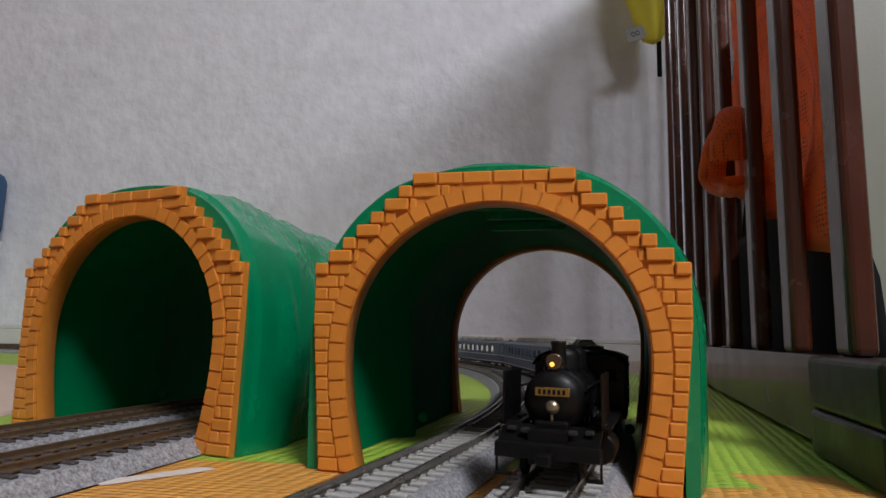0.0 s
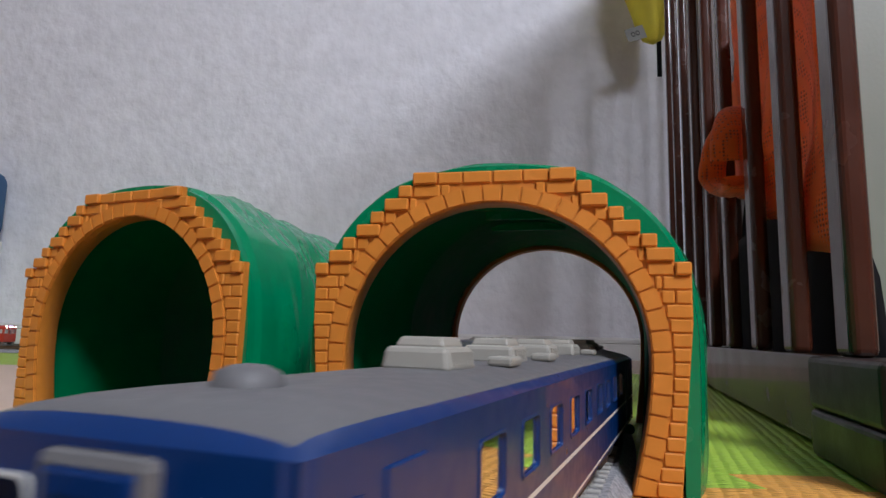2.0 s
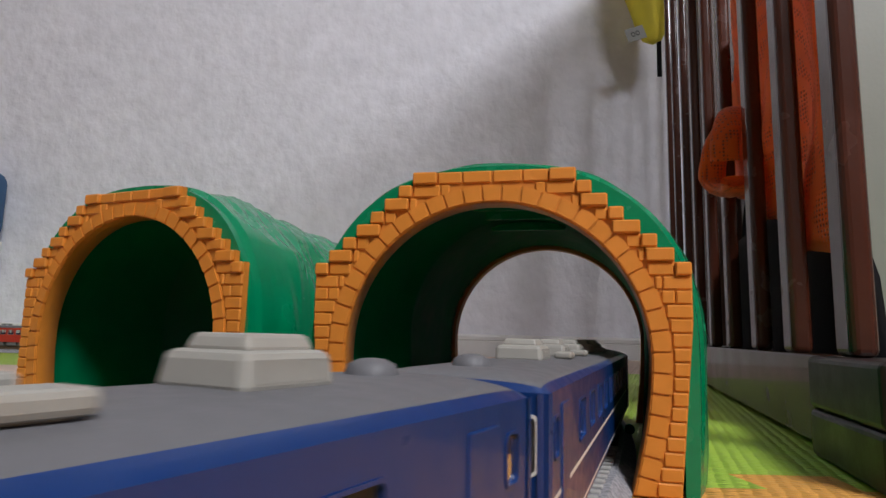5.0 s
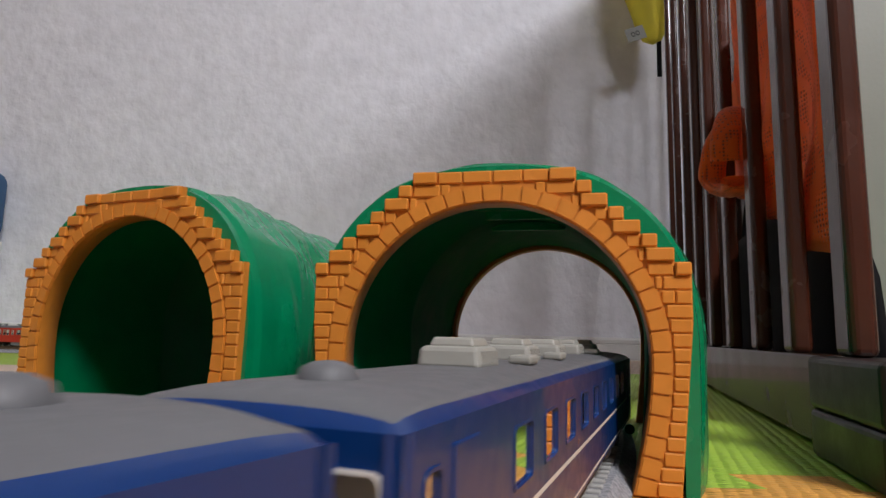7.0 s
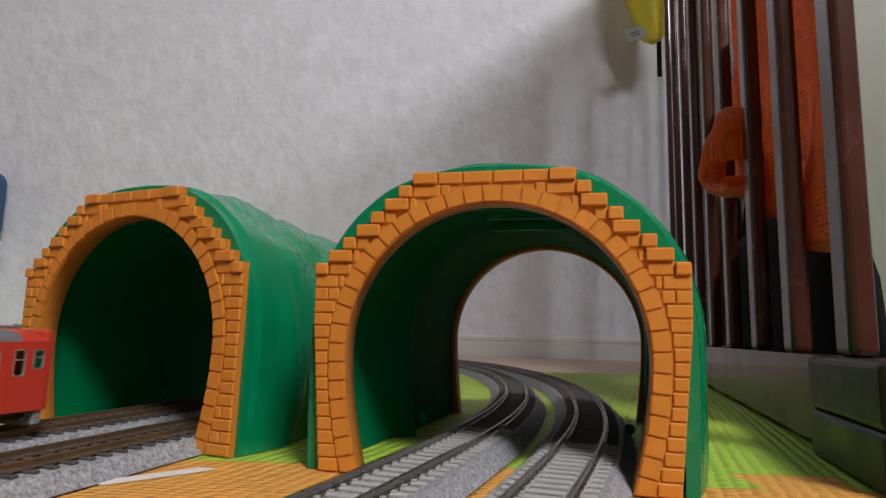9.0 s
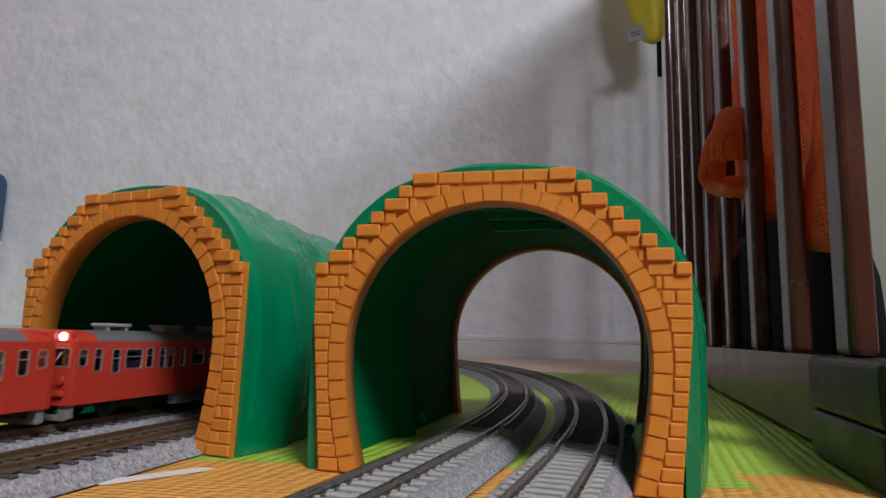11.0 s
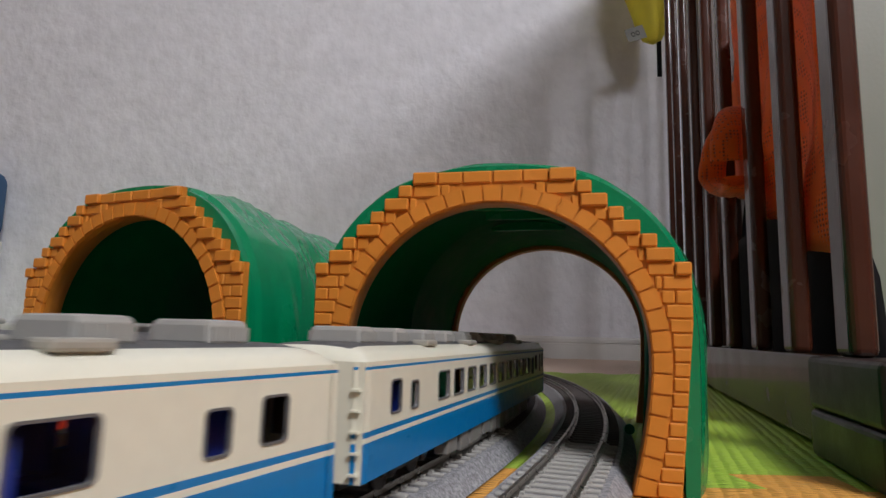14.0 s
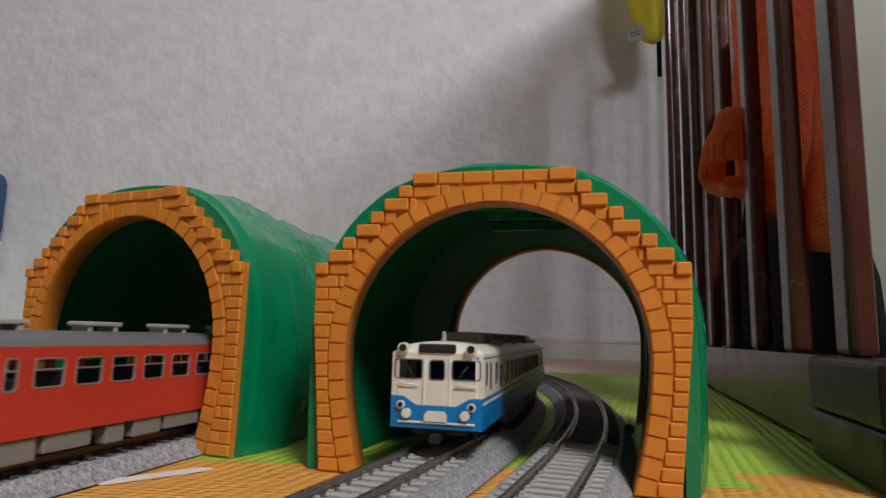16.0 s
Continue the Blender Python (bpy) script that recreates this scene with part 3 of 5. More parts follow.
sol.thickness = 0.0016
# rolled cuff that pokes out between the slats
bm = bmesh.new()
rings = []
for i in range(26):
    a = i / 25 * math.pi * 1.75 - 0.5
    c = fence_place(0.262 + 0.046 * math.sin(a), -0.003 + 0.008 * math.cos(a * 2), 0.249 - 0.026 * math.cos(a) * (1.0 if math.cos(a) > 0 else 2.1))
    ring = []
    for j in range(14):
        b = j / 14 * math.tau
        wr = 1 + 0.12 * noise.noise(Vector((a * 2, b, 1)))
        rad = 0.0095 * wr
        ring.append(c + (FENCE_D * math.sin(a) - Vector((0, 0, math.cos(a)))) * rad * 0.8 * math.cos(b) + FENCE_N * rad * 1.5 * math.sin(b))
    rings.append(ring)
loft(bm, rings, close=True)
part("cuff", bm, CLOTH, cloth, "rolled orange cuff")

# yellow pouch with its tag
YELLOW = mat("yellow_cloth", (0.62, 0.52, 0.04), 0.8, vary=0.12, grain=40, bump=0.3, bump_scale=250)
pouch = empty("yellow_pouch", "soft yellow cloth pouch hanging at the end of the fence", "pouch", pose(0.643, 1.80, 0.953) @ Matrix.Diagonal((1.2, 1.0, 1.2, 1)))
bm = bmesh.new()
prof = [(0.004, 0.024), (0.022, 0.034), (0.034, 0.06), (0.044, 0.10), (0.052, 0.16), (0.056, 0.24), (0.05, 0.32), (0.02, 0.36)]
rings = []
for r, z in prof:
    ring = []
    for j in range(32):
        b = j / 32 * math.tau
        w = 1 + 0.09 * math.sin(5 * b + z * 30) + 0.06 * noise.noise(Vector((b, z * 20, 0)))
        ring.append(Vector((r * 1.05 * w * math.cos(b) - z * 0.12, r * 0.8 * w * math.sin(b), z)))
    rings.append(ring)
vs = loft(bm, rings, close=True)
bm.faces.new(vs[0][::-1])
bm.faces.new(vs[-1])
part("pouch_body", bm, YELLOW, pouch, smooth=True)
tag = part("sewn_tag", box(bmesh.new(), 0, 0.050, -0.0007, 0.0007, -0.018, 0.018, bevel=0.0005), mat("grey_ribbon", (0.30, 0.30, 0.28), 0.7, vary=0.08), pouch, "small grey ribbon tag", at=pose(-0.078, -0.03, 0.030, 0, -20, 0))
for dx in (0.018, 0.030):
    bm = bmesh.new()
    rs = []
    for rad in (0.0052, 0.0034):
        rs.append([Vector((dx + rad * math.cos(q / 16 * math.tau), -0.0012, rad * 1.3 * math.sin(q / 16 * math.tau))) for q in range(16)])
    loft(bm, rs, close=True)
    part("print_mark", bm, BLACK, tag)
bm = bmesh.new()
rod(bm, (-0.03, 0, 0.34), (-0.055, -0.215, 0.372), 0.003, n=8)
part("cord", bm, BLACK, pouch, "black cord tied to the fence rail")
part("strap", box(bmesh.new(), 0.008, 0.020, -0.003, 0.003, -0.065, 0.045, bevel=0.002), BLACK, pouch, "short black strap")

# blue cushion at the far side of the wall
bm = box(bmesh.new(), -1.62, -1.415, 1.80, 1.96, 0.33, 0.55, bevel=0.04, seg=4)
bl = new("blue_cushion", mesh_of("blue_cushion", bm, mat("blue_cloth", (0.05, 0.12, 0.25), 0.8, vary=0.1), smooth=True))
tagged(bl, "blue cloth cushion on a low white shelf", "cushion")
bm = box(bmesh.new(), -1.75, -1.43, 1.72, 1.965, -0.0126, 0.329, bevel=0.004)
tagged(new("low_shelf", mesh_of("low_shelf", bm, SKIRT)), "low white shelf against the papered wall", "shelf")
# ceiling light fitting
bm = lathe(bmesh.new(), [(0.42, 0), (0.50, 0.02), (0.51, 0.06), (0.50, 0.09), (0.3, 0.10)], n=40)
lampo = new("ceiling_light", mesh_of("ceiling_light", bm, glow("lamp_cover", (1.0, 0.96, 0.9), 2.0)))
lampo.matrix_basis = pose(1.00, -1.60, 2.84)
tagged(lampo, "round white ceiling light with a frosted cover", "ceiling light")

# ---------------------------------------------------------------- model trains
BLUE = mat("night_train_blue", (0.002, 0.030, 0.15), 0.33, vary=0.08, grain=200, coat=0.2)
ROOF_GREY = mat("roof_grey", (0.135, 0.135, 0.145), 0.55, vary=0.08, grain=250, bump=0.1, bump_scale=900)
ROOF_DARK = mat("roof_dark_grey", (0.085, 0.087, 0.092), 0.55, vary=0.08, grain=250, bump=0.1, bump_scale=900)
UNIT = mat("cooler_grey", (0.35, 0.34, 0.305), 0.5, vary=0.06, grain=250)
UNIT_DARK = mat("cooler_mid_grey", (0.36, 0.36, 0.345), 0.5, vary=0.06, grain=250)
STRIPE = mat("stripe_white", (0.72, 0.72, 0.70), 0.4, vary=0.04, grain=200)
CREAM = mat("cream_white_paint", (0.80, 0.79, 0.67), 0.36, vary=0.05, grain=200, coat=0.15)
SKY = mat("bright_blue_paint", (0.001, 0.20, 0.53), 0.33, vary=0.07, grain=200, coat=0.15)
RED = mat("vermilion_paint", (0.52, 0.045, 0.026), 0.36, vary=0.07, grain=200, coat=0.15)
SILVER = mat("window_frame_silver", (0.50, 0.50, 0.50), 0.35, metal=0.7, vary=0.05)
FRAME_GREY = mat("window_frame_grey", (0.13, 0.13, 0.135), 0.45, vary=0.05)
UNDER = mat("underframe_black", (0.02, 0.02, 0.021), 0.6, vary=0.2, grain=200)
UNDER_GREY = mat("underframe_grey", (0.21, 0.21, 0.20), 0.55, vary=0.12, grain=200)
SEAT_BLUE = mat("seat_blue", (0.010, 0.035, 0.28), 0.6, vary=0.1)
SEAT_NAVY = mat("seat_navy", (0.018, 0.016, 0.05), 0.6, vary=0.1)
SEAT_BEIGE = mat("interior_beige", (0.55, 0.50, 0.42), 0.6, vary=0.1)
RUBBER = mat("black_rubber", (0.012, 0.012, 0.012), 0.6, vary=0.1)
PANE = glassy("clear_pane", (0.86, 0.90, 0.93))
PANE_TINT = glassy("tinted_pane", (0.66, 0.70, 0.80))
WARM_LAMP = glow("warm_lamp", (1.0, 0.55, 0.08), 1.6)
WHITE_LAMP = glow("white_lamp", (1.0, 0.93, 0.82), 7.0)
SIGN_LAMP = glow("violet_sign_lamp", (0.62, 0.58, 1.0), 4.0)
STEEL = mat("wheel_steel", (0.35, 0.33, 0.30), 0.35, metal=0.9, vary=0.1)


def pierced(x0, x1, bands, holes, thick=0.0009):
    """A panel in the x-z plane, outside at y = 0 and inside at y = -thick; bands: (z0, z1, material); holes: (x0, x1, z0, z1)."""
    bm = bmesh.new()
    xs = sorted({x0, x1, *(h[0] for h in holes), *(h[1] for h in holes)})
    zs = sorted({z for b in bands for z in b[:2]} | {h[2] for h in holes} | {h[3] for h in holes})
    for xa, xb in zip(xs, xs[1:]):
        for za, zb in zip(zs, zs[1:]):
            xm, zm = (xa + xb) / 2, (za + zb) / 2
            if any(h[0] < xm < h[1] and h[2] < zm < h[3] for h in holes):
                continue
            mi = [b[2] for b in bands if b[0] <= zm <= b[1]][0]
            for y in (0.0, -thick):
                bm.faces.new([bm.verts.new((x, y, z)) for x, z in ((xa, za), (xb, za), (xb, zb), (xa, zb))]).material_index = mi
    for h in holes:
        for (xa, za), (xb, zb) in (((h[0], h[2]), (h[1], h[2])), ((h[1], h[2]), (h[1], h[3])), ((h[1], h[3]), (h[0], h[3])), ((h[0], h[3]), (h[0], h[2]))):
            bm.faces.new([bm.verts.new(p) for p in ((xa, 0, za), (xb, 0, zb), (xb, -thick, zb), (xa, -thick, za))])
    bmesh.ops.remove_doubles(bm, verts=bm.verts, dist=1e-7)
    return bm


def rounded(w, h, r, n=4):
    pts = []
    for cx, cz, a0 in ((w / 2 - r, h / 2 - r, 0), (-w / 2 + r, h / 2 - r, 90), (-w / 2 + r, -h / 2 + r, 180), (w / 2 - r, -h / 2 + r, 270)):
        for i in range(n + 1):
            a = radians(a0 + 90 * i / n)
            pts.append((cx + r * math.cos(a), cz + r * math.sin(a)))
    return pts


WINDOWS = {}


def window(parent, w, h, m, frame_mat, pane_mat, bar=False, rim=0.00035, radius=0.0012):
    """A framed pane in the x-z plane, facing +y."""
    key = (round(w, 5), round(h, 5), frame_mat.name, pane_mat.name, bar)
    if key not in WINDOWS:
        bm = bmesh.new()
        o, i = rounded(w + 2 * rim, h + 2 * rim, radius + rim), rounded(w - rim, h - rim, radius)
        rs = [[Vector((x, y, z)) for x, z in pts] for pts, y in ((o, -0.0001), (o, 0.00025), (i, 0.00025), (i, -0.0007))]
        loft(bm, rs, close=True, smooth=False)
        if bar:
            box(bm, -w / 2, w / 2, -0.0006, 0.0001, -0.0003 + h * 0.12, 0.0003 + h * 0.12)
        pm = bmesh.new()
        pm.faces.new([pm.verts.new((x, -0.0005, z)) for x, z in i])
        WINDOWS[key] = (mesh_of("window", bm, frame_mat), mesh_of("pane", pm, pane_mat))
    f, p = WINDOWS[key]
    ob = new("window", f)
    ob.parent, ob.matrix_basis = parent, m
    po = new("pane", p)
    po.parent = ob
    po.visible_shadow = False
    return ob


def bogie(parent, x, wheel=0.0066, frame_mat=UNDER, base=0.030):
    bo = part("bogie", box(box(box(bmesh.new(), x - base * 0.72, x + base * 0.72, 0.0128, 0.0148, 0.0052, 0.0088, bevel=0.0006),
                               x - base * 0.72, x + base * 0.72, -0.0148, -0.0128, 0.0052, 0.0088, bevel=0.0006),
                           x - 0.006, x + 0.006, -0.0145, 0.0145, 0.006, 0.010, bevel=0.0006), frame_mat, parent)
    for dx in (-base / 2, base / 2):
        bm = bmesh.new()
        for s in (-1, 1):
            rod(bm, (x + dx, s * 0.0090, wheel), (x + dx, s * 0.0114, wheel), wheel, n=20)
            box(bm, x + dx - 0.0026, x + dx + 0.0026, s * 0.0140 - 0.0016, s * 0.0140 + 0.0016, 0.0045, 0.0100, bevel=0.0005)
        rod(bm, (x + dx, -0.009, wheel), (x + dx, 0.009, wheel), 0.0012, n=8)
        part("wheelset", bm, STEEL if frame_mat is not UNDER else UNDER, bo)
    return bo


def roof_mesh(L, W, eave, crown):
    bm = bmesh.new()
    rings = []
    for t, s in ((0, 0.0), (0.0015, 0.55), (0.004, 0.82), (0.009, 0.96), (0.016, 1.0), (L - 0.016, 1.0), (L - 0.009, 0.96), (L - 0.004, 0.82), (L - 0.0015, 0.55), (L, 0.0)):
        ring = []
        for i in range(25):
            u = -1 + 2 * i / 24
            z = (1 - abs(u) ** 2.6) ** (1 / 1.9)
            ring.append(Vector((t - L / 2, u * W / 2, eave + (crown - eave) * z * s)))
        rings.append(ring)
    vs = loft(bm, rings)
    return bm


def cooler(parent, x, y, z, lx, ly, h, m, fins=True):
    bm = bmesh.new()
    box(bm, x - lx / 2, x + lx / 2, y - ly / 2, y + ly / 2, z, z + h * 0.72, bevel=h * 0.16, taper=h * 0.10)
    box(bm, x - lx * 0.36, x + lx * 0.36, y - ly * 0.36, y + ly * 0.36, z + h * 0.70, z + h, bevel=h * 0.08, taper=h * 0.12)
    co = part("roof_cooler", bm, m, parent)
    if fins:
        fb = bmesh.new()
        for s in (-1, 1):
            for i in range(9):
                xx = x - lx * 0.34 + lx * 0.68 * i / 8
                box(fb, xx - lx * 0.015, xx + lx * 0.015, y + s * ly * 0.47 - 0.0004, y + s * ly * 0.47 + 0.0004, z + h * 0.2, z + h * 0.58)
        part("louvre", fb, m, co)
    return co


def small_vent(parent, x, y, z, m, lx=0.0105, ly=0.0065, h=0.0026):
    bm = bmesh.new()
    box(bm, x - lx / 2, x + lx / 2, y - ly / 2, y + ly / 2, z + h * 0.35, z + h, bevel=h * 0.2)
    box(bm, x - lx * 0.3, x + lx * 0.3, y - ly * 0.3, y + ly * 0.3, z - 0.001, z + h * 0.4)
    return part("roof_vent", bm, m, parent)


def flip(x, y, z, side):
    """Where a window of that side stands: side +1 is the left flank."""
    return Matrix.Translation((x, y, z)) @ (Matrix.Identity(4) if side > 0 else Matrix.Rotation(math.pi, 4, "Z"))


def end_place(x, y, z, fore):
    """A window of the front (+1) or rear (-1) end."""
    return Matrix.Translation((x, y, z)) @ Matrix.Rotation(-math.pi / 2 * fore, 4, "Z")


def flank(car, L, W, bands, mats, wins, side, frame_mat, pane_mat, bar=False):
    holes = [(x - w / 2, x + w / 2, zc - h / 2, zc + h / 2) for x, zc, w, h in wins]
    if side < 0:
        holes = [(-b, -a, c, d) for a, b, c, d in holes]
    ob = part("side_wall", pierced(-L / 2, L / 2, bands, holes), mats, car, at=flip(0, side * W / 2, 0, side))
    for x, zc, w, h in wins:
        window(ob, w, h, Matrix.Translation((x * side, 0, zc)), frame_mat, pane_mat, bar)
    return ob


def end_wall(car, L, W, bands, mats, wins, fore, frame_mat, pane_mat, eave, crown, top_mi=0):
    holes = [(x - w / 2, x + w / 2, zc - h / 2, zc + h / 2) for x, zc, w, h in wins]
    bm = pierced(-W / 2, W / 2, bands, holes)
    ob = part("end_wall", bm, mats, car, at=end_place(fore * L / 2, 0, 0, fore))
    for x, zc, w, h in wins:
        window(ob, w, h, Matrix.Translation((x, 0, zc)), frame_mat, pane_mat)
    return ob


def corner_posts(car, L, W, bands, mats, r=0.0022):
    """Rounded uprights that close the corners, proud by a hair."""
    for sx in (-1, 1):
        for sy in (-1, 1):
            bm = bmesh.new()
            for z0, z1, mi in bands:
                ring = []
                for i in range(7):
                    a = math.pi / 2 * i / 6
                    ring.append((sx * (L / 2 - r + (r + 0.0003) * math.cos(a)), sy * (W / 2 - r + (r + 0.0003) * math.sin(a))))
                vs = loft(bm, [[Vector((x, y, z)) for x, y in ring] for z in (z0, z1)], mi=mi)
            part("corner_post", bm, mats, car)


def interior(car, L, W, z0, z1, seat_mat, pitch, lamp=None, tall=0.74):
    bm = box(bmesh.new(), -L / 2 + 0.002, L / 2 - 0.002, -W / 2 + 0.0012, W / 2 - 0.0012, z0 - 0.002, z0)
    part("cabin_floor", bm, UNDER, car)
    bm = bmesh.new()
    box(bm, 0, 0.003, -0.008, 0.008, z0, z0 + (z1 - z0) * tall, bevel=0.0006, seg=1)
    box(bm, -0.007, 0, -0.008, 0.008, z0, z0 + (z1 - z0) * 0.25)
    me = mesh_of("seat", bm, seat_mat)
    x = -L / 2 + 0.03
    while x < L / 2 - 0.03:
        for s in (-1, 1):
            ob = new("seat", me)
            ob.parent, ob.matrix_basis = car, Matrix.Translation((x, s * (W / 2 - 0.0105), 0))
        x += pitch
    if lamp:
        for i in range(7):
            part("cabin_lamp", box(bmesh.new(), L * (-0.36 + 0.12 * i) - 0.0022, L * (-0.36 + 0.12 * i) + 0.0022, -0.009, -0.0075, z1 - 0.0030, z1 - 0.0018, bevel=0.0003), lamp, car, "small lit cabin lamp")


def boxes_below(car, L, W, z0, z1, m, seed, reach=0.40):
    rng = random.Random(seed)
    x = -L * reach * 0.62
    while x < L * reach * 0.62:
        w = rng.uniform(0.010, 0.026)
        for s in (-1, 1):
            part("equipment_box", box(bmesh.new(), x, x + w, s * W * 0.40 - W * 0.075, s * W * 0.40 + W * 0.075, z0 + rng.uniform(0, 0.0022), z1, bevel=0.0008), m, car)
        x += w + rng.uniform(0.002, 0.008)
    part("underframe", box(bmesh.new(), -L / 2 + 0.004, L / 2 - 0.004, -W * 0.30, W * 0.30, z1 - 0.003, z1 + 0.001), UNDER, car)


def coupler(car, L, z=0.0085):
    for s in (-1, 1):
        part("coupler", box(bmesh.new(), s * L / 2 - 0.004, s * L / 2 + 0.0055, -0.0022, 0.0022, z - 0.002, z + 0.0018, bevel=0.0006), RUBBER, car)


CAR_W = 0.0415
EAVE, CROWN, SILL = 0.0385, 0.0460, 0.0075
BLUE_L, WHITE_L, RED_L = 0.312, 0.328, 0.332


def blue_coach():
    L, W = BLUE_L, CAR_W
    EAVE, CROWN = 0.0400, 0.0437
    car = empty("passenger_coach", "dark blue model sleeping coach with white stripes and grey roof", "model coach", group="coaches of the blue train")
    mats = (BLUE, STRIPE)
    bands = [(SILL, 0.0084, 0), (0.0084, 0.0092, 1), (0.0092, 0.0192, 0), (0.0192, 0.0203, 1), (0.0203, EAVE, 0)]
    wins = []
    for i in range(9):
        wins.append((-L * 0.33 + L * 0.66 * i / 8, 0.0296, 0.0140, 0.0104))
    wins += [(s * L * 0.472, 0.0310, 0.0052, 0.0080) for s in (-1, 1)]
    for side in (-1, 1):
        fl = flank(car, L, W, bands, mats, wins, side, BLUE, PANE_TINT)
        for s in (-1, 1):
            part("door", box(bmesh.new(), s * L * 0.435 - 0.0052, s * L * 0.435 + 0.0052, -0.0004, 0.0004, 0.0095, 0.0370, bevel=0.0003), BLUE, fl)
    ends = [(-0.0140, 0.0305, 0.0088, 0.0105), (0.0140, 0.0305, 0.0088, 0.0105)]
    for fore in (-1, 1):
        ew = end_wall(car, L, W, bands, mats, ends, fore, STRIPE, PANE, EAVE, CROWN)
        part("gangway_frame", box(bmesh.new(), -0.0072, 0.0072, -0.0005, 0.0016, 0.0095, 0.0392, bevel=0.0012), mat("gangway_grey", (0.16, 0.16, 0.17), 0.5), ew, "grey metal gangway frame")
        part("gangway_door", box(bmesh.new(), -0.0056, 0.0056, 0.0012, 0.0021, 0.0100, 0.0378, bevel=0.0006), BLUE, ew)
        part("gangway_pane", box(bmesh.new(), -0.0038, 0.0038, 0.0020, 0.0023, 0.0265, 0.0355, bevel=0.0002), PANE_TINT, ew)
    corner_posts(car, L, W, bands, mats)
    rb = roof_mesh(L, W, EAVE - 0.0001, CROWN)
    for f in rb.faces:
        c = f.calc_center_median()
        f.material_index = 1 if abs(c.x) > L / 2 - 0.0020 or abs(c.y) > W / 2 - 0.0012 else 0
    part("roof", rb, (ROOF_GREY, BLUE), car, "matt grey roof with blue ends", smooth=True)
    for i in range(5):
        cooler(car, 0.080 - 0.0475 * i, 0, CROWN - 0.0008, 0.0165, 0.0150, 0.0070, UNIT)
    for x, y in ((0.057, 0.0096), (0.014, 0.0096), (-0.078, 0.0096), (0.060, -0.0096), (-0.034, -0.0096), (-0.082, -0.0096)):
        small_vent(car, x, y, CROWN - 0.0014, UNIT, 0.0092, 0.0060, 0.0034)
    for s in (-1, 1):
        bm = bmesh.new()
        lathe(bm, [(0.0046, -0.002), (0.0045, 0.001), (0.0039, 0.0026), (0.0022, 0.0034), (0.0004, 0.0036)], m=Matrix.Translation((s * 0.1370, 0, CROWN - 0.001)), n=20)
        part("roof_dome", bm, ROOF_GREY, car)
        part("step_plate", box(bmesh.new(), s * L * 0.430 - 0.008, s * L * 0.430 + 0.008, -0.008, 0.008, CROWN - 0.0022, CROWN - 0.0004, bevel=0.0004), ROOF_GREY, car)
    interior(car, L, W, 0.0170, EAVE, SEAT_BEIGE, 0.026)
    for s in (-1, 1):
        part("vestibule_wall", box(bmesh.new(), s * (L / 2 - 0.0055) - 0.0005, s * (L / 2 - 0.0055) + 0.0005, -W / 2 + 0.0015, W / 2 - 0.0015, 0.0172, EAVE), SEAT_BEIGE, car)
    boxes_below(car, L, W, 0.0030, SILL, UNDER, 3)
    for s in (-1, 1):
        bogie(car, s * L * 0.36)
    coupler(car, L)
    return car


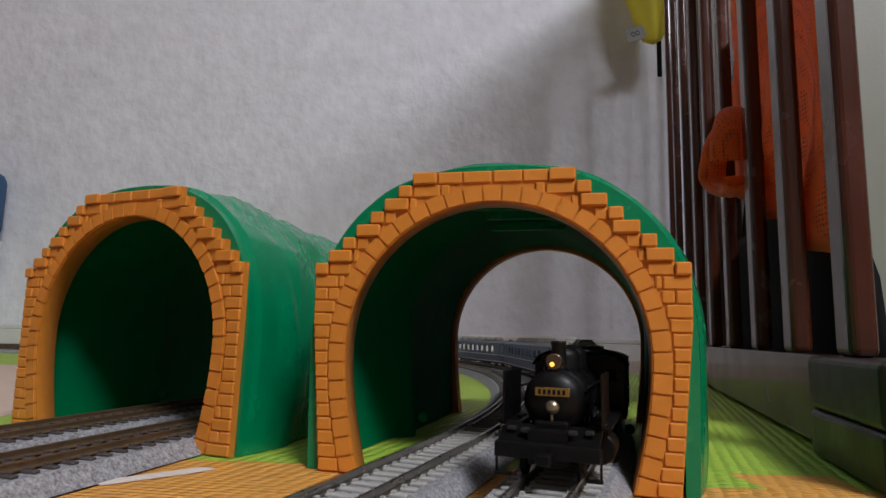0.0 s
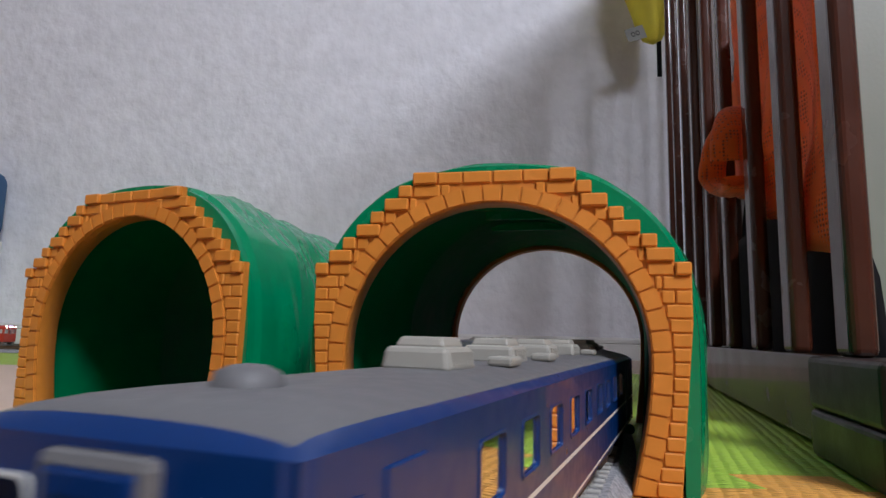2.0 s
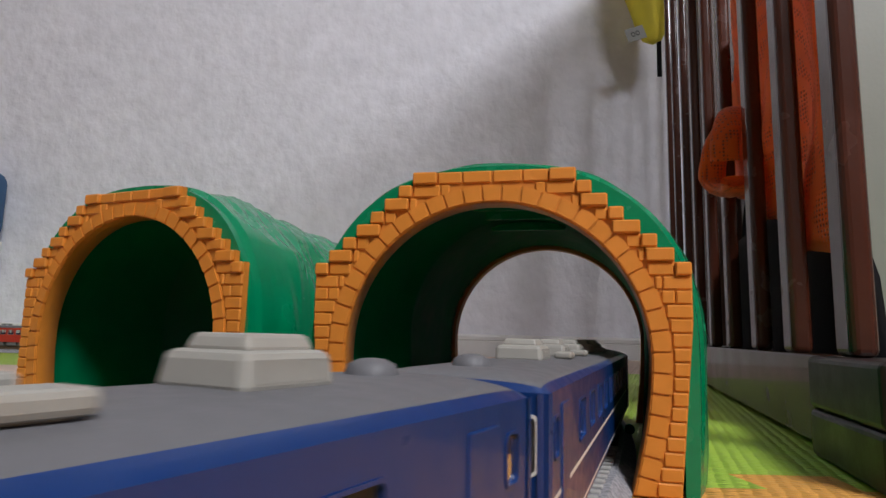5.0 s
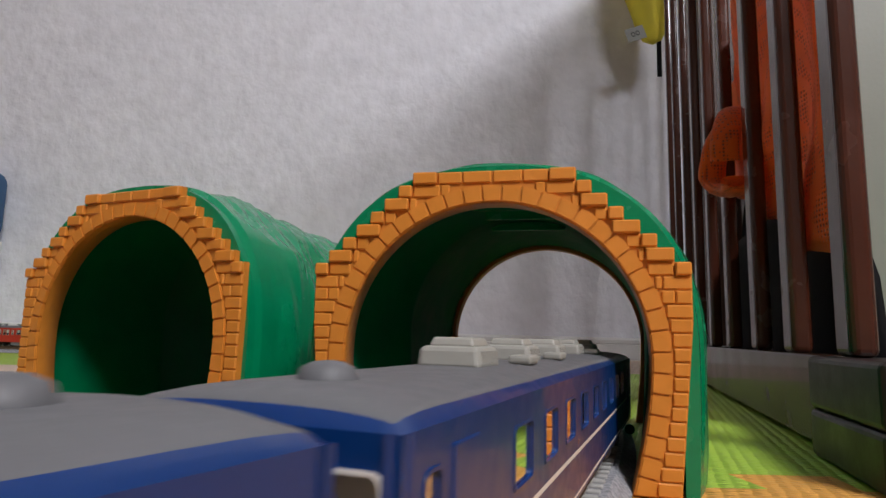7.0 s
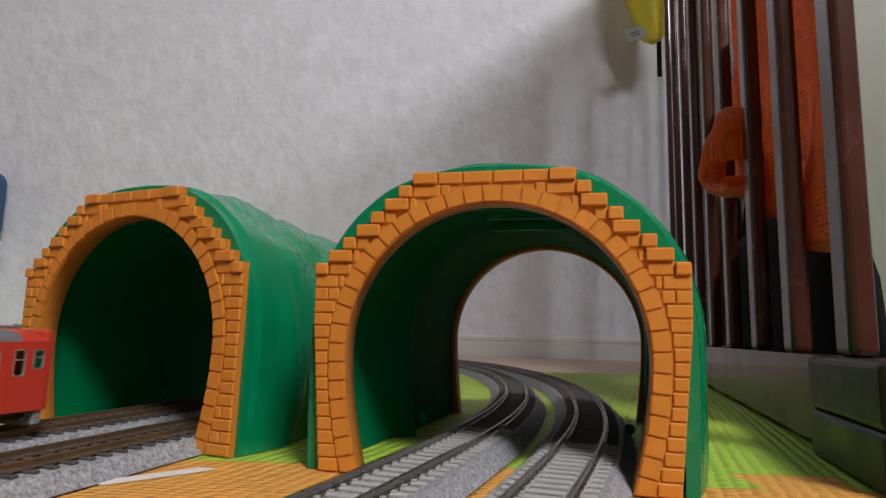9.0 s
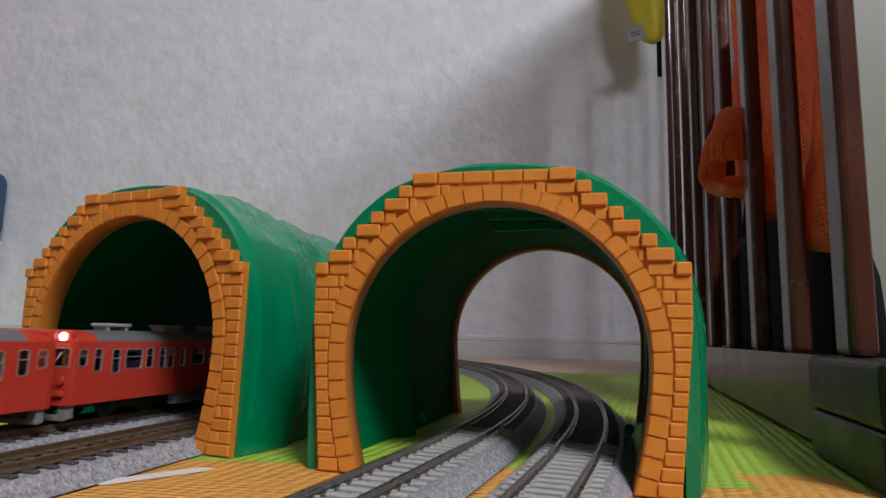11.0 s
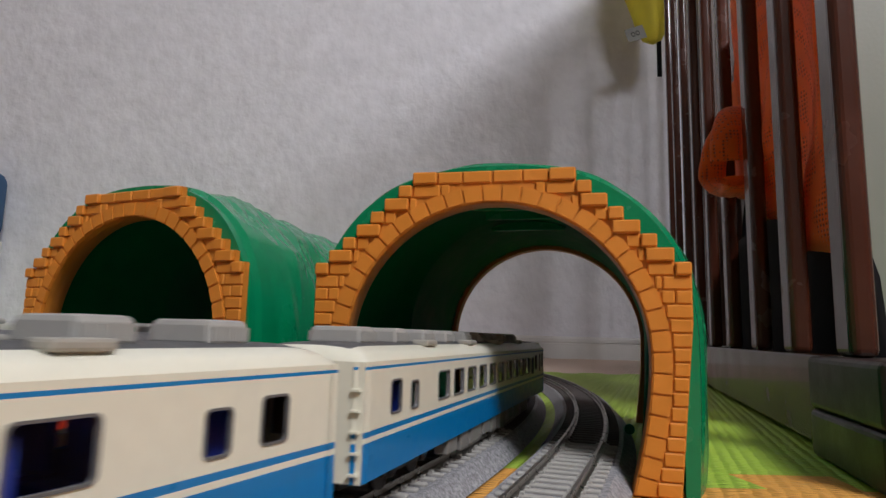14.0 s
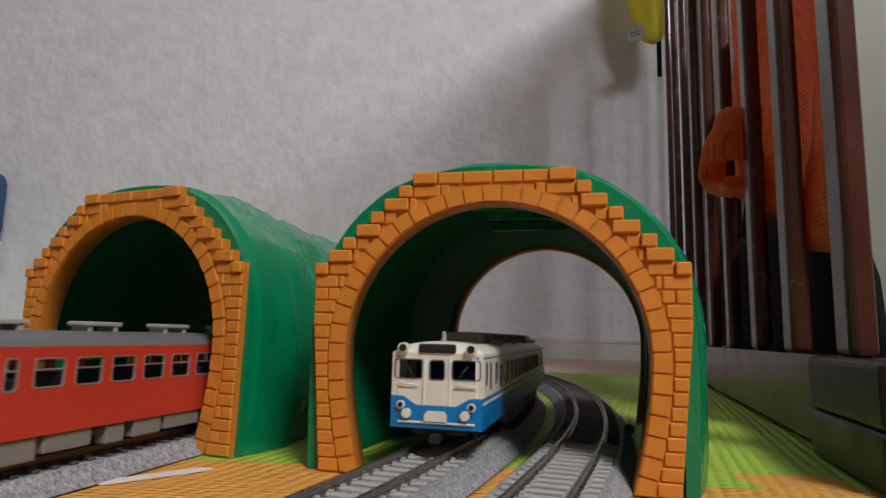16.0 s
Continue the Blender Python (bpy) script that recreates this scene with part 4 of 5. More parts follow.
def cab_details_white(car, ew, L, W):
    """Lamps, sign, door, handrails and skirt of the cream cab end."""
    part("centre_door", box(bmesh.new(), -0.0062, 0.0062, -0.0002, 0.0005, 0.0195, 0.0300, bevel=0.0003), CREAM, ew)
    for s in (-1, 1):
        part("door_jamb", box(bmesh.new(), s * 0.0058 - 0.0006, s * 0.0058 + 0.0006, -0.0002, 0.0006, 0.0195, 0.0408, bevel=0.0002), CREAM, ew)
    part("destination_sign", box(bmesh.new(), -0.0085, 0.0085, -0.0004, 0.0011, 0.0424, 0.0464, bevel=0.0008), RUBBER, ew, "dark destination sign box")
    for s in (-1, 1):
        bm = bmesh.new()
        rod(bm, (s * 0.0155, -0.001, 0.0444), (s * 0.0155, 0.0024, 0.0444), 0.0024, n=16)
        part("headlight_rim", bm, CREAM, ew)
        bm = bmesh.new()
        rod(bm, (s * 0.0155, 0.0010, 0.0444), (s * 0.0155, 0.0027, 0.0444), 0.0017, n=16)
        part("headlight", bm, RUBBER, ew)
        bm = bmesh.new()
        rod(bm, (s * 0.0160, 0, 0.0196), (s * 0.0160, 0.0020, 0.0196), 0.0018, n=16)
        part("tail_lamp_rim", bm, CREAM, ew)
        bm = bmesh.new()
        rod(bm, (s * 0.0160, 0.001, 0.0196), (s * 0.0160, 0.0023, 0.0196), 0.0012, n=12)
        part("tail_lamp", bm, RUBBER, ew)
        bm = bmesh.new()
        rod(bm, (s * 0.0132, 0, 0.0160), (s * 0.0132, 0.0022, 0.0160), 0.0021, n=16)
        part("hose_cover", bm, CREAM, ew)
        bm = bmesh.new()
        rod(bm, (s * 0.0175, 0.0010, 0.0285), (s * 0.0085, 0.0010, 0.0285), 0.00035, n=6)
        part("handrail", bm, CREAM, ew)
        bm = bmesh.new()
        rod(bm, (s * 0.0100, 0.0012, 0.0318), (s * 0.0142, 0.0012, 0.0372), 0.0004, n=6)
        part("wiper", bm, RUBBER, ew)
        bm = bmesh.new()
        v = [bm.verts.new(p) for p in ((s * W / 2, 0.0004, 0.0098), (s * W / 2, 0.0004, 0.0234), (s * 0.0150, 0.0004, 0.0232), (s * 0.0090, 0.0004, 0.0196), (s * 0.0, 0.0004, 0.0196), (s * 0.0, 0.0004, 0.0098))]
        bm.faces.new(v)
        r = bmesh.ops.extrude_face_region(bm, geom=bm.faces[:])
        bmesh.ops.translate(bm, verts=[q for q in r["geom"] if isinstance(q, bmesh.types.BMVert)], vec=(0, -0.0006, 0))
        part("blue_panel", bm, SKY, ew, "bright blue lower cab panel")
    bm = bmesh.new()
    v = [bm.verts.new(p) for p in ((-0.0050, 0.0006, 0.0130), (0.0050, 0.0006, 0.0130), (0.0050, 0.0006, 0.0158), (0.0036, 0.0006, 0.0174), (-0.0036, 0.0006, 0.0174), (-0.0050, 0.0006, 0.0158))]
    bm.faces.new(v)
    r = bmesh.ops.extrude_face_region(bm, geom=bm.faces[:])
    bmesh.ops.translate(bm, verts=[q for q in r["geom"] if isinstance(q, bmesh.types.BMVert)], vec=(0, 0.0010, 0))
    part("coupler_cover", bm, CREAM, ew)
    part("buffer_bar", box(bmesh.new(), -W * 0.42, W * 0.42, 0.0002, 0.0011, 0.0118, 0.0128, bevel=0.0003), CREAM, ew)


def white_car(cab_fore):
    L, W = WHITE_L, CAR_W
    EAVE, CROWN = 0.0408, 0.0468
    car = empty("diesel_railcar", "cream and bright blue model diesel railcar with dark grey roof", "model railcar", group="cars of the cream and blue train")
    mats = (SKY, CREAM)
    SILL = 0.0098
    bands = [(SILL, 0.0204, 0), (0.0204, 0.0218, 1), (0.0218, 0.0234, 0), (0.0234, 0.0402, 1), (0.0402, 0.0410, 0), (0.0410, EAVE + 0.0016, 1)]
    s = cab_fore
    wins = [(L / 2 - 0.0713 - 0.0205 * i, 0.0316, 0.0140, 0.0102) for i in range(10)]
    wins += [(L / 2 - 0.0509, 0.0310, 0.0078, 0.0106), (L / 2 - 0.0369, 0.0328, 0.0083, 0.0096), (L / 2 - 0.0194, 0.0322, 0.0042, 0.0120), (L / 2 - 0.0080, 0.0336, 0.0046, 0.0098),
             (-L / 2 + 0.0400, 0.0306, 0.0068, 0.0088), (-L / 2 + 0.0235, 0.0314, 0.0084, 0.0098)]
    wins = [(x * s, z, w, h) for x, z, w, h in wins]
    for side in (-1, 1):
        fl = flank(car, L, W, bands, mats, wins, side, FRAME_GREY, PANE_TINT)
        part("door_outline", box(bmesh.new(), side * s * (L / 2 - 0.0369) - 0.0066, side * s * (L / 2 - 0.0369) + 0.0066, -0.0002, 0.00022, 0.0388, 0.0392), CREAM, fl)
    eb = [(SILL, EAVE + 0.0016, 1)]
    cab = [(-0.0132, 0.0352, 0.0125, 0.0082), (0.0132, 0.0352, 0.0125, 0.0082), (0, 0.0350, 0.0066, 0.0084)]
    ew = end_wall(car, L, W, eb, mats, cab, s, FRAME_GREY, PANE_TINT, EAVE, CROWN)
    cab_details_white(car, ew, L, W)
    er = end_wall(car, L, W, eb, mats, [(0, 0.0290, 0.0060, 0.0100)], -s, FRAME_GREY, PANE_TINT, EAVE, CROWN)
    part("gangway_frame", box(bmesh.new(), -0.0085, 0.0085, -0.0005, 0.0022, 0.0080, 0.0400, bevel=0.0012), FRAME_GREY, er)
    for q in (-1, 1):
        bm = bmesh.new()
        for i in range(5):
            box(bm, q * 0.0185 - 0.0014, q * 0.0185 + 0.0014, -0.0002, 0.0012, 0.012 + i * 0.0056, 0.0127 + i * 0.0056)
        part("end_steps", bm, CREAM, er)
    corner_posts(car, L, W, bands, mats, r=0.0034)
    rb = roof_mesh(L, W, EAVE + 0.0015, CROWN + 0.0008)
    for f in rb.faces:
        c = f.calc_center_median()
        f.material_index = 1 if abs(c.y) > W / 2 - 0.0062 or c.x * s > L / 2 - 0.020 or c.x * s < -L / 2 + 0.004 else 0
    part("roof", rb, (ROOF_DARK, CREAM), car, "dark grey roof with cream shoulders", smooth=True)
    for i in range(9):
        x = s * (L / 2 - 0.060 - 0.0302 * i)
        bm = box(bmesh.new(), x - 0.0064, x + 0.0064, -0.0095, 0.0095, CROWN - 0.0004, CROWN + 0.0056, bevel=0.0013, taper=0.0006)
        co = part("roof_cooler", bm, UNIT_DARK, car)
        for q in (-1, 1):
            fb = bmesh.new()
            for w in range(6):
                xx = x - 0.005 + 0.002 * w
                box(fb, xx - 0.0004, xx + 0.0004, q * 0.0092 - 0.0005, q * 0.0092 + 0.0005, CROWN + 0.0010, CROWN + 0.0040)
            part("louvre", fb, UNIT_DARK, co)
        if i % 2:
            for q in (-1, 1):
                small_vent(car, x + 0.010 * s, q * 0.0145, CROWN - 0.0018, UNIT, 0.0115, 0.0065, 0.0034)
    bm = bmesh.new()
    lathe(bm, [(0.0042, 0), (0.0040, 0.0008), (0.0012, 0.0014), (0.0011, 0.0055), (0.0004, 0.006)], m=Matrix.Translation((s * L * 0.390, 0.006, CROWN - 0.0004)), n=14)
    part("horn", bm, UNIT_DARK, car)
    interior(car, L, W, 0.0175, EAVE, SEAT_BLUE, 0.022)
    boxes_below(car, L, W, 0.0012, SILL, UNDER_GREY, 8)
    for q in (-1, 1):
        bogie(car, q * L * 0.345)
    coupler(car, L, 0.0060)
    return car


def red_car():
    L, W = RED_L, CAR_W
    EAVE, CROWN, SILL = 0.0425, 0.0488, 0.0085
    car = empty("diesel_railcar", "vermilion red model diesel railcar with grey roof and lit windows", "model railcar", group="cars of the red trains")
    mats = (RED,)
    bands = [(SILL + 0.0015, EAVE, 0)]
    wins = [(-0.0644 + 0.0184 * i, 0.0328, 0.0128, 0.0104) for i in range(8)]
    for s in (-1, 1):
        wins += [(s * 0.0800, 0.0326, 0.0048, 0.0112), (s * 0.0911, 0.0322, 0.0054, 0.0124), (s * 0.0987, 0.0322, 0.0054, 0.0124), (s * 0.1098, 0.0326, 0.0056, 0.0112),
                 (s * 0.1226, 0.0324, 0.0128, 0.0108), (s * 0.1362, 0.0316, 0.0056, 0.0128), (s * 0.1490, 0.0326, 0.0052, 0.0118), (s * 0.1590, 0.0340, 0.0052, 0.0085)]
    for side in (-1, 1):
        flank(car, L, W, bands, mats, wins, side, SILVER, PANE, bar=True)
    for fore in (-1, 1):
        ew = end_wall(car, L, W, bands, mats, [(-0.0140, 0.0342, 0.0115, 0.0092), (0.0140, 0.0342, 0.0115, 0.0092), (0, 0.0334, 0.0060, 0.0100)], fore, SILVER, PANE_TINT, EAVE, CROWN)
        part("centre_door", box(bmesh.new(), -0.0058, 0.0058, -0.0002, 0.0005, 0.0130, 0.0275, bevel=0.0003), RED, ew)
        part("lamp_housing", box(bmesh.new(), -0.0195, 0.0195, -0.0030, 0.0008, 0.0415, 0.0482, bevel=0.0014), RED, ew)
        part("destination_sign", box(bmesh.new(), -0.0062, 0.0062, 0.0004, 0.0013, 0.0434, 0.0468, bevel=0.0003), SIGN_LAMP, ew, "lit violet destination sign")
        for s in (-1, 1):
            bm = bmesh.new()
            rod(bm, (s * 0.0150, 0, 0.0448), (s * 0.0150, 0.0016, 0.0448), 0.0021, n=16)
            part("headlight", bm, WHITE_LAMP, ew, "lit round headlight")
            bm = bmesh.new()
            rod(bm, (s * 0.0158, 0, 0.0225), (s * 0.0158, 0.0014, 0.0225), 0.0021, n=14)
            part("tail_lamp", bm, RED, ew)
            part("jumper_box", box(bmesh.new(), s * 0.0150 - 0.0030, s * 0.0150 + 0.0030, 0, 0.0018, 0.0145, 0.0172, bevel=0.0005), RED, ew)
            bm = bmesh.new()
            rod(bm, (s * 0.0100, 0.0008, 0.0305), (s * 0.0145, 0.0008, 0.0368), 0.0004, n=6)
            part("wiper", bm, UNIT, ew)
        bm = bmesh.new()
        box(bm, -W * 0.42, W * 0.42, -0.004, -0.0012, -0.0040, -0.0010, bevel=0.0006)
        for s in (-1, 1):
            box(bm, s * W * 0.40 - 0.003, s * W * 0.40 + 0.003, -0.0055, -0.0012, -0.0030, 0.0090, bevel=0.0006)
        part("snow_plough", bm, UNDER_GREY, ew, "grey snow plough skirt", at=pose(0, 0, 0.006))
    corner_posts(car, L, W, bands, mats)
    rb = roof_mesh(L, W, EAVE - 0.0001, CROWN - 0.0006)
    for f in rb.faces:
        c = f.calc_center_median()
        f.material_index = 1 if abs(c.x) > L / 2 - 0.017 else 0
    part("roof", rb, (ROOF_GREY, RED), car, "grey roof with red ends", smooth=True)
    for i in range(6):
        x = -L * 0.36 + L * 0.72 * i / 5
        bm = bmesh.new()
        box(bm, x - 0.0105, x + 0.0105, -0.0052, 0.0052, CROWN + 0.0016, CROWN + 0.0036, bevel=0.0006)
        box(bm, x - 0.0085, x - 0.0060, -0.0045, 0.0045, CROWN - 0.0010, CROWN + 0.0018)
        box(bm, x + 0.0060, x + 0.0085, -0.0045, 0.0045, CROWN - 0.0010, CROWN + 0.0018)
        part("roof_ventilator", bm, UNIT_DARK, car)
    interior(car, L, W, 0.0215, EAVE, SEAT_NAVY, 0.021, WHITE_LAMP, 0.45)
    boxes_below(car, L, W, 0.0010, SILL + 0.0015, UNDER_GREY, 5)
    for q in (-1, 1):
        bogie(car, q * L * 0.345, frame_mat=UNDER)
    coupler(car, L, 0.0060)
    return car


# ---------------------------------------------------------------- steam locomotive
BLACK_IRON = mat("black_iron_paint", (0.0045, 0.0045, 0.005), 0.42, vary=0.2, grain=250, spec=0.22)
BRASS = mat("brass", (0.55, 0.36, 0.10), 0.3, metal=0.9, vary=0.1)
COAL = mat("coal", (0.010, 0.010, 0.011), 0.4, vary=0.4, grain=500, bump=0.6, bump_scale=600)
NICKEL = mat("rod_nickel", (0.42, 0.36, 0.27), 0.32, metal=0.9, vary=0.1)
LOCO_L, TENDER_L = 0.128, 0.065


def lying(bm_profile, m, n=28):
    """A turned body laid along +x."""
    return lathe(bmesh.new(), bm_profile, m=m @ Matrix.Rotation(math.pi / 2, 4, "Y"), n=n)


def steam_engine():
    """Front at x = +LOCO_L / 2."""
    e = empty("steam_locomotive", "glossy black model steam locomotive with smoke deflectors and lit lamp", "model locomotive")
    f = LOCO_L / 2
    zc, rb = 0.0270, 0.0112
    M = Matrix.Translation((-0.022, 0, zc))
    part("boiler", lying([(rb, 0), (rb, 0.066)], M), BLACK_IRON, e)
    bands_ = [(rb + 0.0004, 0), (rb + 0.0004, 0.0012)]
    for x in (-0.012, 0.004, 0.020, 0.030):
        part("boiler_band", lying(bands_, Matrix.Translation((x, 0, zc))), BLACK_IRON, e)
    door = part("smokebox_door", lying([(rb, 0), (rb + 0.0003, 0.002), (rb - 0.0008, 0.0034), (rb * 0.82, 0.0050), (rb * 0.4, 0.0062), (0.001, 0.0066)], Matrix.Translation((0.043, 0, zc))), BLACK_IRON, e)
    part("door_handle", lying([(0.0026, 0), (0.0026, 0.0010), (0.0006, 0.0016)], Matrix.Translation((0.0494, 0, zc - 0.0022)), 16), NICKEL, door)
    part("handle_bar", box(bmesh.new(), 0.0498, 0.0504, -0.0004, 0.0004, zc - 0.0072, zc - 0.0022), NICKEL, door)
    plate = part("plate", box(bmesh.new(), 0.0485, 0.0500, -0.0064, 0.0064, zc + 0.0018, zc + 0.0050, bevel=0.0003), BRASS, door, "brass plate with worn raised marks")
    for i in range(6):
        part("plate_mark", box(bmesh.new(), 0.0499, 0.0502, -0.0052 + i * 0.0018, -0.0042 + i * 0.0018, zc + 0.0025, zc + 0.0043), BLACK_IRON, plate)
    part("chimney", lathe(bmesh.new(), [(0.0044, 0), (0.0032, 0.002), (0.0028, 0.010), (0.0031, 0.0110), (0.0031, 0.0120), (0.0022, 0.0120), (0.0022, 0.008)], m=Matrix.Translation((0.0345, 0, zc + rb - 0.001))), BLACK_IRON, e)
    for x, r, h in ((0.0175, 0.0062, 0.0095), (0.000, 0.0070, 0.0098)):
        part("dome", lathe(bmesh.new(), [(r + 0.0012, -0.002), (r, 0.0012), (r, h * 0.55), (r * 0.93, h * 0.75), (r * 0.68, h * 0.92), (r * 0.3, h), (0.0004, h * 1.01)], m=Matrix.Translation((x, 0, zc + rb - 0.0008))), BLACK_IRON, e)
    lamp = part("headlamp", lying([(0.0020, 0), (0.0030, 0.0012), (0.0031, 0.0048), (0.0027, 0.0050)], Matrix.Translation((0.0415, 0, zc + rb + 0.0032)), 20), mat("lamp_bronze", (0.16, 0.11, 0.07), 0.35, metal=0.8), e, "round bronze headlamp")
    part("bulb", lying([(0.0009, 0), (0.0009, 0.0004)], Matrix.Translation((0.0464, -0.0006, zc + rb + 0.0022)), 14), WARM_LAMP, lamp, "glowing amber bulb")
    part("lamp_bracket", box(bmesh.new(), 0.042, 0.046, -0.0015, 0.0015, zc + rb - 0.001, zc + rb + 0.0010), BLACK_IRON, lamp)
    for y in (-0.0016, 0.0016):
        part("safety_valve", lathe(bmesh.new(), [(0.0014, 0), (0.0014, 0.003), (0.0009, 0.0034), (0.0011, 0.0058), (0.0004, 0.0064)], m=Matrix.Translation((-0.0150, y, zc + rb - 0.0010)), n=12), BRASS, e, "brass safety valve")
    # running boards, buffer beam, deflectors
    for s in (-1, 1):
        part("running_board", box(bmesh.new(), -0.030, 0.046, s * 0.0165 - 0.0045, s * 0.0165 + 0.0045, 0.0172, 0.0186, bevel=0.0003), BLACK_IRON, e)
        part("smoke_deflector", box(bmesh.new(), 0.022, 0.052, s * 0.0180 - 0.0004, s * 0.0180 + 0.0004, 0.0186, 0.0376, bevel=0.0006), BLACK_IRON, e)
        bm = bmesh.new()
        rod(bm, (-0.020, s * 0.0124, zc + 0.005), (0.046, s * 0.0124, zc + 0.005), 0.0005, n=6)
        part("handrail", bm, BLACK_IRON, e)
        part("cylinder", lying([(0.0052, 0), (0.0058, 0.001), (0.0058, 0.015), (0.0052, 0.016)], Matrix.Translation((0.026, s * 0.0165, 0.0100)), 18), BLACK_IRON, e)
        part("valve_chest", lying([(0.0032, 0), (0.0032, 0.018)], Matrix.Translation((0.025, s * 0.0165, 0.0165)), 14), BLACK_IRON, e)
        part("front_step", box(bmesh.new(), f - 0.006, f - 0.0035, s * 0.0160 - 0.003, s * 0.0160 + 0.003, 0.0015, 0.0024), BLACK_IRON, e)
        part("step_hanger", box(bmesh.new(), f - 0.0052, f - 0.0042, s * 0.0184 - 0.0004, s * 0.0184 + 0.0004, 0.0015, 0.0125), BLACK_IRON, e)
        for dy in (0.0085, 0.0140):
            part("toe_plate", box(bmesh.new(), 0.0525 + (0.003 if dy < 0.01 else 0), 0.0560 + (0.003 if dy < 0.01 else 0), s * dy - 0.0015, s * dy + 0.0015, 0.0165, 0.0180, bevel=0.0003), RUBBER, e)
    bm = bmesh.new()
    v = [bm.verts.new(p) for p in ((0.046, -0.0180, 0.0180), (0.046, 0.0180, 0.0180), (f - 0.003, 0.0180, 0.0135), (f - 0.003, -0.0180, 0.0135), (0.046, -0.0180, 0.0168), (0.046, 0.0180, 0.0168), (f - 0.003, 0.0180, 0.0125), (f - 0.003, -0.0180, 0.0125))]
    for q in ((0, 1, 2, 3), (7, 6, 5, 4), (0, 4, 5, 1), (1, 5, 6, 2), (2, 6, 7, 3), (3, 7, 4, 0)):
        bm.faces.new([v[i] for i in q])
    part("front_deck", bm, BLACK_IRON, e)
    part("buffer_beam", box(bmesh.new(), f - 0.0035, f - 0.0010, -0.0185, 0.0185, 0.0082, 0.0135, bevel=0.0004), BLACK_IRON, e)
    part("front_coupler", box(bmesh.new(), f - 0.002, f + 0.005, -0.0026, 0.0026, 0.0070, 0.0112, bevel=0.0008), BLACK_IRON, e)
    part("deck_chest", box(bmesh.new(), 0.044, 0.052, -0.0062, 0.0062, 0.0160, 0.0200, bevel=0.0008), BLACK_IRON, e)
    # cab
    W = 0.0430
    cab = part("cab", box(bmesh.new(), -0.0600, -0.0280, -W / 2 + 0.001, W / 2 - 0.001, 0.0120, 0.0180), BLACK_IRON, e)
    for s in (-1, 1):
        bm = pierced(-0.0600, -0.0280, [(0.0120, 0.0378, 0)], [(-0.0540, -0.0470, 0.0260, 0.0350), (-0.0420, -0.0340, 0.0260, 0.0350)])
        part("cab_side", bm, BLACK_IRON, cab, at=Matrix.Translation((0, s * W / 2, 0)) if s > 0 else Matrix.Translation((0, -W / 2 + 0.0009, 0)))
    part("cab_front", pierced(-W / 2, W / 2, [(0.0180, 0.0385, 0)], [(-0.0180, -0.0125, 0.0305, 0.0362), (0.0125, 0.0180, 0.0305, 0.0362)]), BLACK_IRON, cab, at=end_place(-0.0281, 0, 0, 1))
    rb_ = bmesh.new()
    rings = []
    for x in (-0.0630, -0.0265):
        rings.append([Vector((x, (W / 2 + 0.0012) * u, 0.0376 + 0.0082 * (1 - abs(u) ** 2.3) ** 0.5)) for u in [-1 + 2 * i / 20 for i in range(21)]])
    for x in (-0.0265, -0.0630):
        rings.append([Vector((x, (W / 2 + 0.0008) * u, 0.0368 + 0.0082 * (1 - abs(u) ** 2.3) ** 0.5)) for u in [-1 + 2 * i / 20 for i in range(21)]])
    rings.append(rings[0])
    loft(rb_, rings)
    part("cab_roof", rb_, BLACK_IRON, cab)
    part("roof_hatch", box(bmesh.new(), -0.0560, -0.0360, -0.0100, 0.0100, 0.0452, 0.0468, bevel=0.0005), BLACK_IRON, cab)
    part("front_gable", box(bmesh.new(), -0.0284, -0.0276, -W / 2 + 0.003, W / 2 - 0.003, 0.0380, 0.0420), BLACK_IRON, cab)
    part("frame", box(bmesh.new(), -0.0600, f - 0.004, -0.0070, 0.0070, 0.0060, 0.0175), BLACK_IRON, e)
    part("firebox", box(bmesh.new(), -0.0290, -0.012, -0.0100, 0.0100, 0.0140, 0.0300, bevel=0.002), BLACK_IRON, e)
    # wheels
    wheels = []
    for x, r in ((0.048, 0.0062), (0.018, 0.0104), (-0.004, 0.0104), (-0.026, 0.0104)):
        bm = bmesh.new()
        for s in (-1, 1):
            rod(bm, (0, s * 0.0092, 0), (0, s * 0.0112, 0), r, n=28)
            rod(bm, (0, s * 0.0112, 0), (0, s * 0.0120, 0), r * 0.30, n=12)
            for i in range(9):
                a = i / 9 * math.tau
                rod(bm, (0, s * 0.0114, 0), (r * 0.85 * math.cos(a), s * 0.0114, r * 0.85 * math.sin(a)), 0.0006, n=5)
        rod(bm, (0, -0.009, 0), (0, 0.009, 0), 0.0013, n=8)
        w = part("wheelset", bm, BLACK_IRON, e, at=Matrix.Translation((x, 0, r)))
        wheels.append((w, x, r))
    rods = []
    for s in (-1, 1):
        bm = box(bmesh.new(), -0.0275, 0.0195, -0.0006, 0.0006, -0.0011, 0.0011, bevel=0.0003)
        for x in (0.018, -0.004, -0.026):
            rod(bm, (x, -0.0009, 0), (x, 0.0009, 0), 0.0018, n=12)
        rods.append((part("coupling_rod", bm, NICKEL, e, "bright nickel coupling rod"), s))
        bm = box(bmesh.new(), -0.010, 0.030, -0.0005, 0.0005, -0.0008, 0.0008)
        part("crosshead_bar", bm, NICKEL, e, at=Matrix.Translation((0.0, s * 0.0165, 0.0125)))
    return e, wheels, rods


